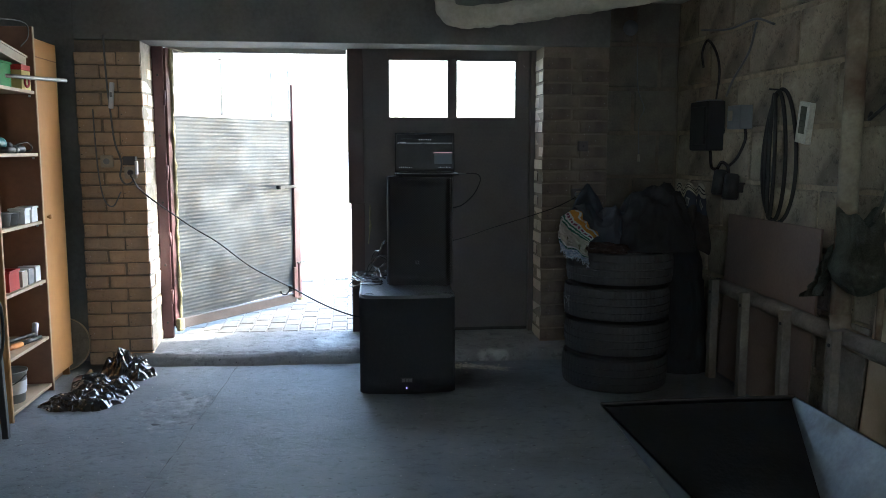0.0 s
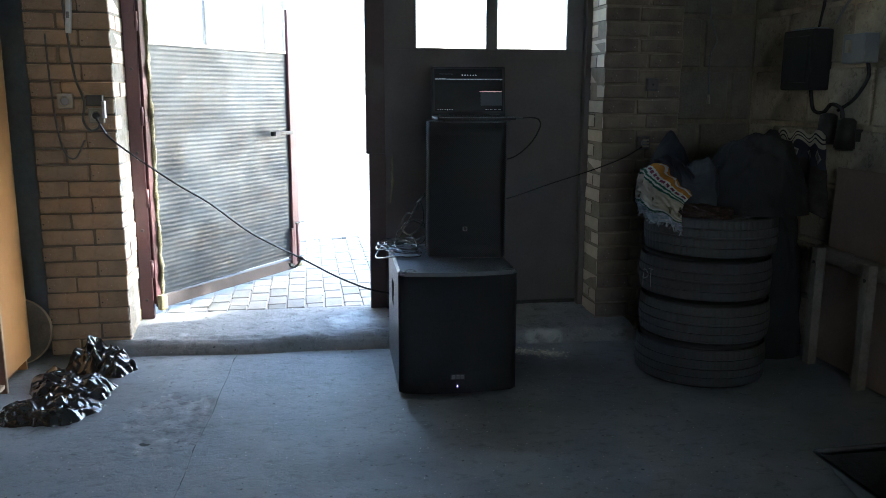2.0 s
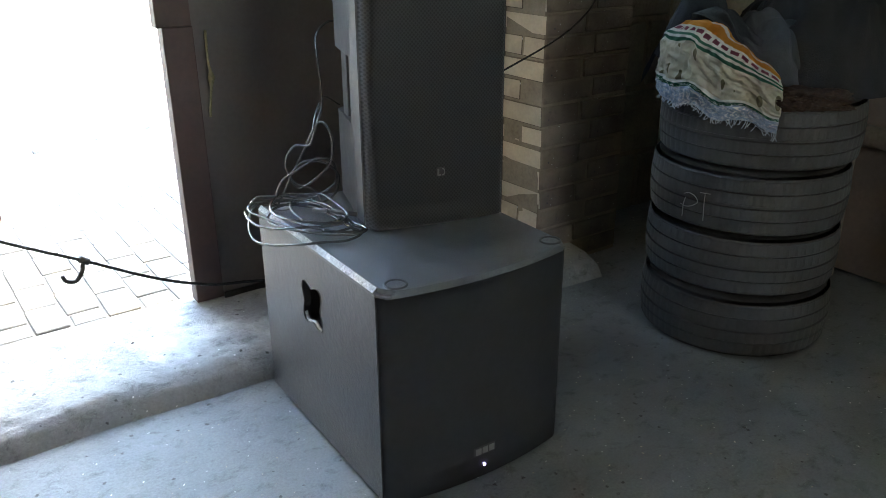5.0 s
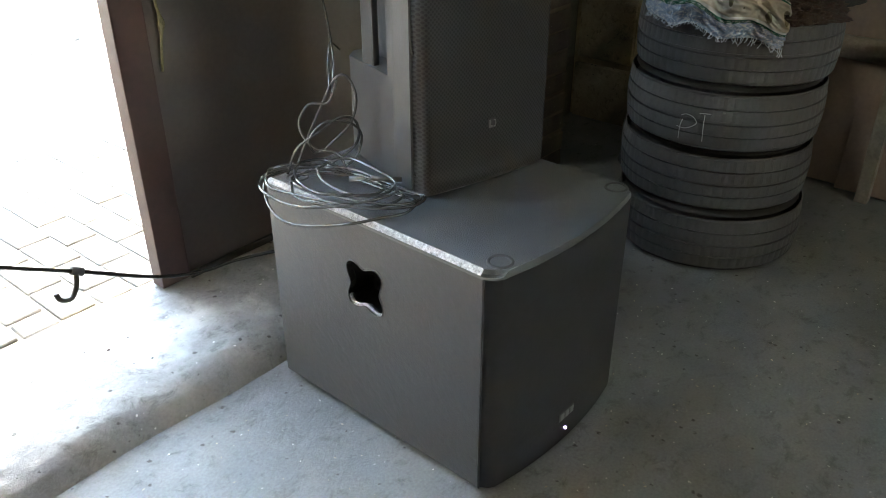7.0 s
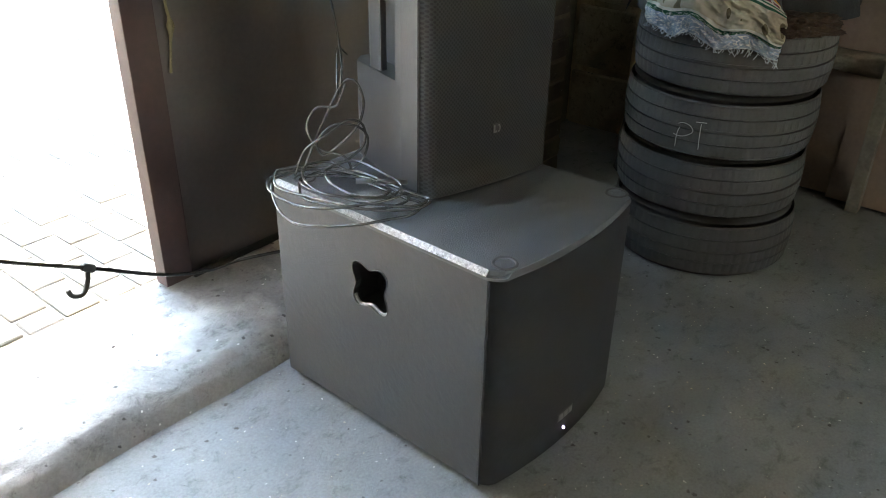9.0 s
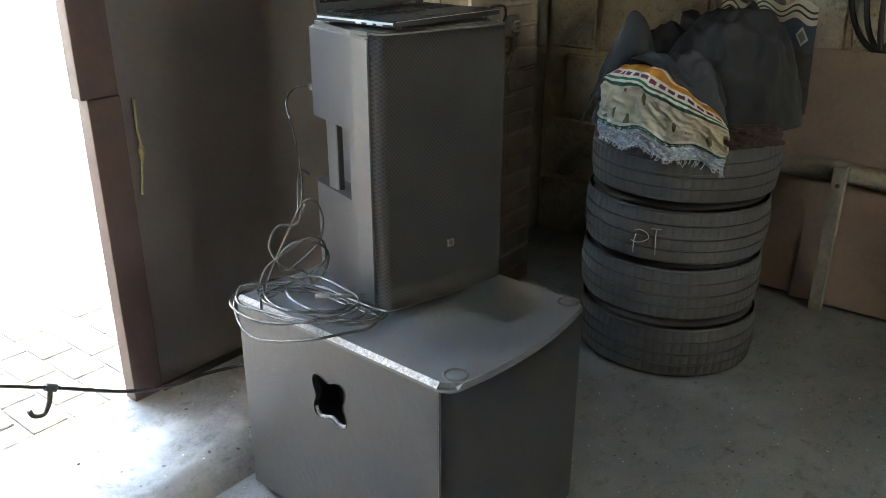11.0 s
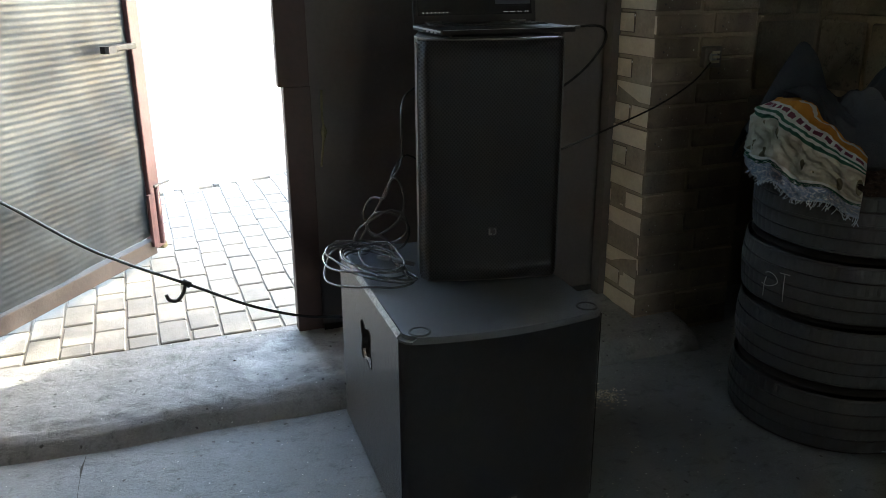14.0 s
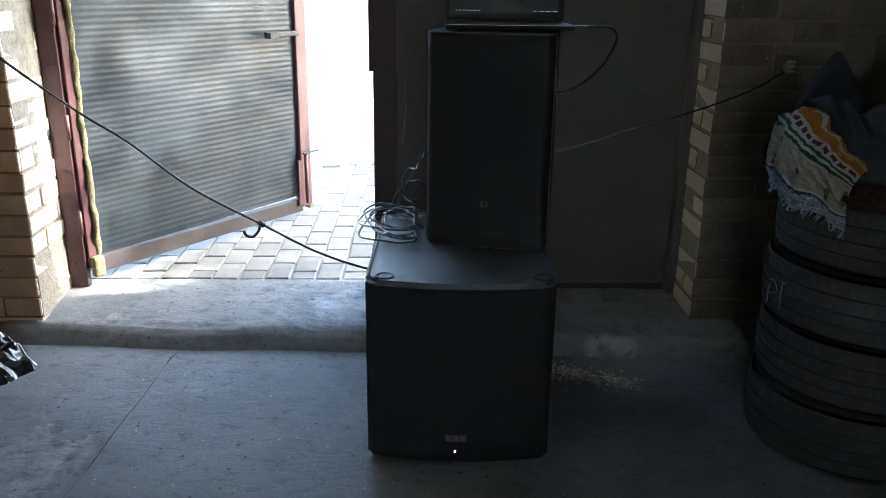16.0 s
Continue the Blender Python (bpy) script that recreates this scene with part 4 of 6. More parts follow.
part("usb_plug", box((0.7125, 5.927, 1.2555), (0.755, 5.944, 1.2655), 0.002), BLACK_PLASTIC, lead)

# ---- cables ----
pile = holder("coiled_cable", "loose pile of coiled black cable on the subwoofer", "cable")
rng = random.Random(8)
SPAN = Vector((0.055, -0.16, 0)), Vector((0.10, 0.055, 0))     # long and short half axes of the flat coils


def flat_coil(c, cx, cy, ka, kb, turn, lift, tilt):
    pts = []
    for k in range(15):
        a = turn + k / 14 * 6.28 * 1.03
        q = Vector((cx + 0.014, cy + 0.006, 0)) + SPAN[0] * ka * math.cos(a) + SPAN[1] * kb * math.sin(a)
        q += Vector((rng.uniform(-1, 1), rng.uniform(-1, 1), 0)) * 0.006
        q.x = min(q.x, 0.232 + 0.18 * max(0, 5.90 - q.y))
        drop = 0.7 * max(0, 0.098 - q.x) if c % 3 == 0 else 0.25 * max(0, 0.098 - q.x)
        q.z = SZ1 + 0.005 + lift + tilt * (1 + math.sin(a + c)) - drop
        pts.append(q)
    part("loop", tube(pts, 0.0032, 8, 7), CABLE, pile, smooth=True)


for c, (cx, cy, ka, kb, turn, lift, tilt) in enumerate((
        (0.150, 6.03, 1.12, 1.02, 0.4, 0.000, 0.004), (0.165, 6.02, 0.86, 0.82, 2.1, 0.006, 0.007), (0.135, 6.06, 1.0, 0.9, 3.9, 0.010, 0.010),
        (0.160, 5.99, 0.98, 0.66, 5.2, 0.014, 0.008), (0.172, 6.05, 0.66, 0.95, 1.2, 0.018, 0.012), (0.142, 6.01, 1.16, 0.74, 2.8, 0.022, 0.006),
        (0.180, 6.00, 0.55, 0.60, 4.4, 0.024, 0.016))):
    flat_coil(c, cx, cy, ka, kb, turn, lift, tilt)
# springy coils that stand up behind, in a plane square to the doorway corner
RT, UP, BK = Vector((0.82, -0.57, 0)), Vector((0.08, 0.10, 0.99)), Vector((0.53, 0.78, 0))
STRANDS = (
    ((-0.075, 0.000), (-0.045, 0.050), (-0.005, 0.115), (0.028, 0.168), (0.052, 0.172), (0.068, 0.135), (0.058, 0.090), (0.022, 0.056), (-0.020, 0.038), (-0.036, 0.068), (-0.002, 0.098), (0.048, 0.092), (0.078, 0.062), (0.062, 0.018), (0.010, 0.000)),
    ((-0.085, 0.004), (-0.062, 0.052), (-0.020, 0.080), (0.030, 0.104), (0.066, 0.090), (0.070, 0.050), (0.030, 0.024), (-0.030, 0.012)),
    ((0.040, 0.004), (0.020, 0.040), (-0.028, 0.052), (-0.052, 0.086), (-0.030, 0.122), (0.010, 0.128), (0.030, 0.168)))
for c, way in enumerate(STRANDS):
    pts = [Vector((0.215, 6.125, SZ1 + 0.010)) + RT * (1.12 * u) + UP * (1.35 * w) + BK * (0.020 * math.sin(k * 1.1 + c * 2)) for k, (u, w) in enumerate(way)]
    part("loop", tube(pts, 0.0030, 8, 9), CABLE, pile, smooth=True)
part("rising_lead", tube([(0.245, 6.13, 0.79), (0.275, 6.15, 0.835), (0.305, 6.18, 0.86), (0.318, 6.20, 0.91), (0.322, 6.22, 0.98), (0.345, 6.265, 1.04), (0.385, 6.275, 1.07), (0.412, 6.258, 1.074)], 0.0027, 7), CABLE, pile, smooth=True)
part("rising_lead", tube([(0.25, 6.14, 0.80), (0.29, 6.18, 0.855), (0.34, 6.225, 0.875), (0.40, 6.255, 0.84)], 0.0025, 7), CABLE, pile, smooth=True)
part("plug", cyl((0.18, 6.02, 0.632), (0.205, 5.995, 0.632), 0.006), GREY_PLASTIC, pile, "metal cable connector", smooth=True)
part("plug", cyl((0.215, 5.985, 0.632), (0.26, 5.93, 0.628), 0.006), BLACK_PLASTIC, pile, smooth=True)

ext = holder("extension_cable", "long black power cable sagging from the pier socket to the subwoofer", "cable")
part("cord", tube([(-1.325, 6.36, 1.245), (-1.27, 6.34, 1.16), (-1.15, 6.33, 1.06), (-0.95, 6.325, 0.915), (-0.80, 6.32, 0.82), (-0.62, 6.32, 0.675), (-0.50, 6.32, 0.60), (-0.341, 6.32, 0.515), (-0.15, 6.35, 0.40), (0.02, 6.42, 0.31), (0.15, 6.46, 0.27), (0.28, 6.42, 0.26), (0.34, 6.30, 0.30), (0.35, 6.245, 0.34)], 0.0048), CABLE, ext, smooth=True)
tie = part("cable_tie", cyl((-0.351, 6.32, 0.523), (-0.329, 6.32, 0.508), 0.010), BLACK_PLASTIC, ext, "black hook-and-loop cable tie", smooth=True)
bm = tube([(-0.345, 6.315, 0.51), (-0.352, 6.31, 0.49), (-0.372, 6.30, 0.472), (-0.395, 6.30, 0.478), (-0.402, 6.30, 0.495)], 0.006, 6)
part("loose_end", bm, BLACK_PLASTIC, tie, smooth=True)
thin = holder("wall_cable", "thin black cable from the loudspeaker past the brick pier", "cable")
part("cord", tube([(0.60, 6.18, 0.80), (0.78, 6.17, 0.845), (0.95, 6.15, 0.905), (1.20, 6.19, 0.973), (1.42, 6.29, 1.03), (1.57, 6.385, 1.085)], 0.0032), CABLE, thin, smooth=True)

# ---- sockets and cords on the brick piers ----
def socket(at, name, label, mat_=OLD_WHITE):
    ob = holder(name, label, "socket", at=Matrix.Translation(at))
    part("plate", box((-0.038, -0.028, -0.038), (0.038, 0.0, 0.038), 0.006), mat_, ob)
    ring = lathe([(0.020, 0.0), (0.021, 0.004), (0.025, 0.004), (0.026, 0.0)], 24)
    bmesh.ops.transform(ring, matrix=Matrix.Translation((0, -0.028, 0)) @ Matrix.Rotation(radians(90), 4, "X"), verts=ring.verts)
    part("rim", ring, mat_, ob, smooth=True)
    well = cyl((0, -0.0285, 0), (0, -0.02, 0), 0.0195)
    part("well", well, GREY_PLASTIC, ob)
    return ob


socket((-1.478, YF, 1.333), "wall_socket", "yellowed surface socket on the brick pier")
socket((-1.335, YF, 1.262), "wall_socket", "yellowed surface socket with a black plug")
pl = holder("power_plug", "black power plug in the pier socket", "plug", at=Matrix.Translation((-1.33, YF - 0.028, 1.262)))
part("body", cyl((0, 0, 0), (0, -0.036, 0), 0.018, 0.014, bevel=0.003), BLACK_PLASTIC, pl, smooth=True)
part("strain_relief", cyl((0, -0.03, -0.005), (0.012, -0.035, -0.03), 0.007, 0.005), BLACK_PLASTIC, pl, smooth=True)
ch = holder("charger", "small black charger with a white lamp above the socket", "charger", at=Matrix.Translation((-1.33, YF, 1.335)))
part("body", box((-0.045, -0.05, -0.025), (0.035, 0.0, 0.03), 0.006), BLACK_PLASTIC, ch)
part("white_tab", box((0.03, -0.055, -0.085), (0.045, -0.02, 0.0), 0.004), WHITE_PLASTIC, ch)
sw = holder("switch_lamp", "narrow white plastic fitting hanging on the brick pier", "switch", at=Matrix.Translation((-1.432, YF, 1.745)))
part("body", box((-0.012, -0.03, -0.082), (0.014, 0.0, 0.082), 0.006, m=Matrix.Rotation(radians(5), 4, "Y")), WHITE_PLASTIC, sw)
part("button", box((-0.006, -0.034, -0.01), (0.008, -0.029, 0.02), 0.002), GREY_PLASTIC, sw)
cords = holder("pier_wiring", "old dusty wiring clipped to the brick pier", "wiring")
part("cord", tube([(-1.465, 6.408, 2.12), (-1.458, 6.408, 1.85), (-1.44, 6.408, 1.60), (-1.425, 6.408, 1.45), (-1.39, 6.405, 1.33), (-1.40, 6.40, 1.24), (-1.37, 6.395, 1.19), (-1.33, 6.395, 1.20), (-1.32, 6.40, 1.23)], 0.006), GREY_CABLE, cords, smooth=True)
part("cord", tube([(-1.55, 6.41, 1.66), (-1.545, 6.41, 1.45), (-1.53, 6.405, 1.22), (-1.50, 6.40, 1.08), (-1.45, 6.40, 1.05), (-1.40, 6.40, 1.14)], 0.0045), GREY_CABLE, cords, smooth=True)
term = socket((1.585, YF, 1.105), "wall_socket", "dark broken socket with three pale contacts on the pier", BROWN_PAINT)
for k in range(3):
    part("contact", box((-0.010 + 0.004 * (k % 2), -0.033, -0.022 + 0.017 * k), (0.026, -0.0275, -0.012 + 0.017 * k), 0.002), OLD_WHITE, term, "pale contact strip")
junction = holder("junction_box", "small brown junction box on the brick pier", "junction box", at=Matrix.Translation((1.62, YF, 1.43)))
part("cover", box((-0.035, -0.03, -0.035), (0.035, 0.0, 0.035), 0.008), BROWN_PAINT, junction)
part("screw", cyl((0, -0.032, 0), (0, -0.029, 0), 0.006, seg=12), DARK_STEEL, junction)
web = holder("cobweb", "dusty cobweb strands in the top corner of the door", "cobweb")
for k in range(7):
    a = Vector((1.22 + 0.02 * k, 6.77, 2.05 - 0.012 * (k % 3)))
    b = Vector((1.28 + 0.018 * k, 6.70 + 0.01 * k, 1.98 - 0.03 * (k % 4)))
    part("strand", tube([a, (a + b) / 2 - Vector((0, 0, 0.01)), b], 0.0012, 5, 4), WEB, web)

# ---- tyres ----
TC = (1.655, 5.725)


def tyre_mesh(outer, ro=0.316, w=0.205, seg=192):
    h = w / 2
    prof = [(0.19, -h * 0.72, 0), (0.205, -h * 0.92, 0), (0.235, -h, 0), (0.272, -h * 0.995, 0), (0.296, -h * 0.95, 0), (0.306, -h * 0.87, 1)]
    for a, b, ra, rb in ((-0.78, -0.45, 0.3095, 0.3135), (-0.39, -0.06, 0.3145, 0.316), (0.06, 0.39, 0.316, 0.3145), (0.45, 0.78, 0.3135, 0.3095)):
        prof += [(ro - 0.0065, h * a - 0.0025, 0), (ra, h * a, 1), (rb, h * b, 1), (ro - 0.0065, h * b + 0.0025, 0)]
    prof += [(0.306, h * 0.87, 1), (0.296, h * 0.95, 0), (0.272, h * 0.995, 0), (0.235, h, 0), (0.205, h * 0.92, 0), (0.19, h * 0.72, 0), (0.20, h * 0.55, 0), (0.295, h * 0.5, 0), (0.295, -h * 0.5, 0), (0.20, -h * 0.55, 0)]
    bm = bmesh.new()
    rings = []
    prof = [p for p in prof if (p[2] or abs(p[0] - (ro - 0.0065)) < 1e-6) == outer]
    for r, z, tread in prof:
        ring = []
        for k in range(seg):
            rr = r - (0.0016 if tread and k % 3 == 0 else 0)
            a = 2 * math.pi * k / seg
            ring.append(bm.verts.new((rr * math.cos(a), rr * math.sin(a), z + h)))
        rings.append(ring)
    pairs = list(zip(rings, rings[1:])) if outer else [(rings[i], rings[(i + 1) % len(rings)]) for i in range(len(rings)) if i != 4]
    for a, b in pairs:
        for k in range(seg):
            bm.faces.new((a[k], a[(k + 1) % seg], b[(k + 1) % seg], b[k]))
    return bm


TY = 0.207
tyre = holder("tyre", "worn black car tyre lying flat in a stack", "tyre", group="stack of tyres")
part("tread", tyre_mesh(True), RUBBER, tyre)
part("casing", tyre_mesh(False), RUBBER, tyre, smooth=True)
tyre.matrix_basis = pose(TC[0] - 0.012, TC[1] - 0.008, 0.002, 0, 0, 10)
for i, (dx, dy, rz) in enumerate(((0.004, 0.006, 40), (-0.006, 0.0, 77), (0.008, -0.004, 21)), 1):
    t_i = copy_thing(tyre, pose(TC[0] + dx, TC[1] + dy, 0.002 + TY * i, 0, 0, rz))
    if i == 2:
        chalked = t_i
chalked["label"] = "worn black car tyre with a chalk mark in the stack"


def on_tyre(a, z, r=0.3175):
    a = radians(a)
    return Vector((r * math.cos(a), r * math.sin(a), z))


def chalk_line(pts, name="chalk_mark"):
    ob = part(name, tube([on_tyre(a - 27 - 77, z) for a, z in pts], 0.0015, 5, 5), CHALK, chalked, "thin white chalk strokes")


chalk_line([(206, 0.035), (206, 0.075), (207, 0.10)])
chalk_line([(204, 0.075), (208, 0.072), (212, 0.080), (215, 0.095), (213, 0.112), (209, 0.118), (206, 0.112)])
chalk_line([(219, 0.125), (219, 0.09), (219.5, 0.04)])
chalk_line([(216, 0.128), (222, 0.130)])

# ---- bundles on the tyres ----
ZT = 0.002 + TY * 4


def bundle_fn(u, v):
    """A folded printed cloth that hugs the stack's rim; v runs from the hem up to its fold."""
    deg = 139 + 84 * u
    z_lo = 0.803 - 0.040 * max(0, u - 0.45) / 0.55 + 0.008 * math.sin(u * 17)
    z_hi = 1.045 - 0.05 * max(0, 0.15 - u) / 0.15 - 0.135 * max(0, (u - 0.42) / 0.58) ** 1.1
    puff = 0.022 * math.sin(math.pi * min(1.0, v * 1.2)) - 0.10 * max(0, v - 0.75) / 0.25 - 0.05 * max(0, 0.12 - u) / 0.12
    wr = 0.014 * noise.noise(Vector((u * 9, v * 3, 2))) + 0.020 * (0.5 - abs(noise.noise(Vector((u * 8 + v * 5, v * 7 - u * 3, 7))))) + 0.011 * (0.5 - abs(noise.noise(Vector((u * 21 + v * 4, v * 12, 4))))) + 0.004 * noise.noise(Vector((u * 45, v * 26, 4)))
    r = 0.322 + puff + wr
    z = z_lo + (z_hi - z_lo) * min(1, v * 1.12) + 0.010 * noise.noise(Vector((u * 7, v * 4, 9)))
    a = radians(deg)
    return Vector((TC[0] + r * math.cos(a), TC[1] + r * math.sin(a), z))


printed = thing("printed_cloth", sheet(150, 80, bundle_fn, 0.006), PRINT, "folded cotton cloth with orange, green and white print, on the tyres", "cloth", smooth=True)
FRINGE = mat("pale_blue_thread", (0.52, 0.56, 0.62), (0.30, 0.34, 0.42), rough=0.95, scale=40, bump=0)
rng = random.Random(17)
bm = bmesh.new()
for k in range(90):
    u = min(1.0, (k + rng.random()) / 88)
    p = bundle_fn(u, 0.0)
    out = Vector((p.x - TC[0], p.y - TC[1], 0)).normalized()
    side = Vector((-out.y, out.x, 0)) * rng.uniform(-0.016, 0.016)
    ln = rng.uniform(0.003, 0.010) + (rng.uniform(0.0, 0.016) if u > 0.72 else 0)
    tube([p + Vector((0, 0, 0.006)), p + out * 0.008 + side * 0.4 - Vector((0, 0, ln * 0.4)), p + out * 0.009 + side - Vector((0, 0, ln))], 0.0011, 4, 3, bm=bm)
part("fringe", bm, FRINGE, printed, "loose pale fringe threads")


def heap(size, seed, bumps):
    """A heap of cloth: a soft mound with folds, lying on z = 0, with extra bumps (x, y, height, width)."""
    def fn(u, v):
        a = 2 * math.pi * u
        r = math.sin(v * math.pi / 2)
        x, y = size[0] * r * math.cos(a), size[1] * r * math.sin(a)
        z = size[2] * (1 - r ** 3)
        for bx, by, bh, bw in bumps:
            z += bh * math.exp(-((x - bx) ** 2 + (y - by) ** 2) / bw ** 2) * (1 - r ** 4)
        q = Vector((x * 9 + seed, y * 9, z * 6))
        f = 0.030 * (1 - 2 * abs(noise.noise(q))) + 0.014 * (1 - 2 * abs(noise.noise(q * 2.2)))
        k = 1 - r ** 6
        return Vector((x * (1 + f * 2), y * (1 + f * 2), max(0.0, z + f * k * 1.2)))
    bm = sheet(90, 40, fn)
    bmesh.ops.remove_doubles(bm, verts=bm.verts, dist=0.0005)
    return bm


jacket = holder("jacket", "crumpled blue-grey work jacket heaped on the tyres", "jacket", at=pose(1.60, 5.80, ZT - 0.006))
part("body", heap((0.18, 0.23, 0.17), 3.0, ((0.02, -0.12, 0.05, 0.10),)), DENIM, jacket, smooth=True)


def fold_fn(x0, x1, y0, y1, crest, seed, back):
    """A draped flap of the jacket: u runs along it, v from its lower edge up over the crest and down behind."""
    def fn(u, v):
        top = crest(u)
        rise = math.sin(min(1, v / 0.72) * math.pi / 2)
        z = 0.03 + (top - 0.03) * rise - 0.10 * max(0, v - 0.72) / 0.28
        q = Vector((u * 5 + v * 2.2 + seed, v * 1.6, seed))
        f = 0.022 * (1 - 2 * abs(noise.noise(q))) + 0.009 * noise.noise(q * 3.1)
        return Vector((x0 + (x1 - x0) * u + 0.02 * noise.noise(q * 1.7), y0 + (y1 - y0) * u + back * v ** 1.3 - f, z + 0.4 * f))
    return fn


part("front_flap", sheet(60, 40, fold_fn(-0.19, 0.09, -0.08, -0.24, lambda u: 0.245 + 0.02 * math.sin(u * 9) - 0.06 * u, 2.0, 0.16), 0.004), DENIM, jacket, smooth=True)
part("raised_sleeve", sheet(50, 40, fold_fn(-0.24, 0.14, 0.07, -0.06, lambda u: 0.05 + (0.10 + 0.23 * math.exp(-((u - 0.36) / 0.24) ** 2)) * math.sin(math.pi * min(1, max(0, 0.03 + 0.94 * u))) ** 0.35, 6.0, 0.12), 0.004), DENIM, jacket, smooth=True)
ob = thing("black_cloth", heap((0.25, 0.26, 0.31), 9.0, ((0.08, -0.10, 0.05, 0.12),)), BLACK_CLOTH, "black cloth bundle lying on the tyre stack", "cloth", smooth=True)
ob.matrix_basis = pose(1.85, 5.68, ZT - 0.004)
bm = heap((0.20, 0.25, 1.02), 5.0, ((0.0, -0.1, 0.06, 0.1),))
sack = holder("black_sack", "tall full black sack standing beside the tyres", "sack", at=pose(2.155, 6.05, 0.002, 0, 0, 4))
part("body", bm, BLACK_CLOTH, sack, smooth=True)
part("tied_neck", tube([(0.0, -0.06, 0.98), (0.01, -0.09, 1.06), (-0.01, -0.12, 1.12)], lambda w: 0.05 - 0.02 * math.sin(w * 3.1), 12, 6, wobble=0.6), BLACK_CLOTH, sack, smooth=True)
bm = crumple((0.105, 0.055, 0.032), 6, 6.0, 0.55, 5)
ob = thing("brown_rag", bm, BROWN_CLOTH, "dark brown fringed rag beside the printed cloth", "rag", smooth=True)
ob.matrix_basis = pose(1.50, 5.475, ZT - 0.004, 0, 0, -38)

# ---- cabinet with open shelves by the side wall ----
CX, CY0, CY1 = -1.70, 5.32, 5.905
cab = holder("shelf_cabinet", "orange veneer cabinet with full open shelves and a closed door", "cabinet")
part("upright", box((-2.24, CY0 - 0.018, 0.0), (CX, CY0, 2.09), 0.002), VENEER, cab)
part("upright", box((-2.24, CY1 - 0.018, 0.0), (CX, CY1, 2.09), 0.002), DARK_WOOD, cab, "brown panel with a pale front edge")
for y in (CY0 - 0.018, CY1 - 0.018):
    part("edge_band", box((CX + 0.001, y - 0.0005, 0.0), (CX + 0.004, y + 0.0185, 2.09)), EDGE_WOOD if y > 5.5 else VENEER, cab)
part("back", box((-2.25, CY0 - 0.018, 0.0), (-2.24, 6.245, 2.05)), DARK_WOOD, cab)
part("plinth", box((-1.78, CY1 + 0.002, 0.0), (-1.76, 6.225, 0.06)), DARK_WOOD, cab)
part("side", box((-2.24, 6.230, 0.0), (CX - 0.02, 6.247, 2.03), 0.002), VENEER, cab)
part("top", box((-2.24, CY1 + 0.002, 2.015), (CX - 0.02, 6.229, 2.033), 0.002), VENEER, cab)
door = part("door", box((CX - 0.018, CY1 + 0.004, 0.065), (CX, 6.245, 2.03), 0.003), VENEER, cab, "plain orange veneer door")
part("edge_band", box((CX - 0.0175, 6.2455, 0.065), (CX - 0.0005, 6.2485, 2.03)), EDGE_WOOD, door)
part("rail_line", box((CX + 0.0003, CY1 + 0.006, 1.925), (CX + 0.002, 6.243, 1.931)), DARK_WOOD, door)
knob = lathe([(0.001, 0.026), (0.011, 0.025), (0.014, 0.018), (0.011, 0.010), (0.006, 0.006), (0.007, 0.0)], 20)
bmesh.ops.transform(knob, matrix=Matrix.Translation((CX, 5.955, 1.02)) @ Matrix.Rotation(radians(90), 4, "Y"), verts=knob.verts)
part("knob", knob, VENEER, door, "turned wooden knob", smooth=True)
SHELVES = (1.735, 1.388, 1.003, 0.662, 0.33, 0.045)
for z in SHELVES:
    sh = part("shelf", box((-2.238, CY0 + 0.001, z - 0.018), (CX - 0.004, CY1 - 0.0195, z), 0.002), EDGE_WOOD, cab)
    part("shelf_pin", cyl((CX - 0.03, CY1 - 0.03, z - 0.028), (CX - 0.03, CY1 - 0.019, z - 0.028), 0.006, seg=12), WHITE_PLASTIC, sh)


def crate(name, label, lo, hi, material, rim=True, cat="box"):
    """An open tub with thin walls and a rolled rim."""
    ob = holder(name, label, cat)
    (x0, y0, z0), (x1, y1, z1) = lo, hi
    t = 0.004
    bm = box((x0, y0, z0), (x1, y1, z0 + t))
    for a, b in (((x0, y0), (x1, y0 + t)), ((x0, y1 - t), (x1, y1)), ((x0, y0 + t), (x0 + t, y1 - t)), ((x1 - t, y0 + t), (x1, y1 - t))):
        box((a[0], a[1], z0 + t), (b[0], b[1], z1), bm=bm)
    part("tub", bm, material, ob)
    if rim:
        e = 0.006
        rim_bm = bmesh.new()
        for a, b in (((x0 - e, y0 - e), (x1 + e, y0)), ((x0 - e, y1), (x1 + e, y1 + e)), ((x0 - e, y0), (x0, y1)), ((x1, y0), (x1 + e, y1))):
            box((a[0], a[1], z1 - 0.012), (b[0], b[1], z1), 0.002, bm=rim_bm)
        part("rim", rim_bm, material, ob)
    return ob


def cup(name, label, x, y, z, r, h, material, cat="cup"):
    ob = holder(name, label, cat, at=Matrix.Translation((x, y, z)))
    part("wall", lathe([(r * 0.05, 0.0), (r * 0.78, 0.0), (r, h), (r * 1.08, h), (r * 1.08, h - 0.006), (r * 0.97, h - 0.006), (r * 0.75, 0.006), (r * 0.05, 0.006)], 28), material, ob, smooth=True)
    part("content", cyl((0, 0, 0.007), (0, 0, h * 0.6), r * 0.7, r * 0.85), DARK_STEEL, ob)
    return ob


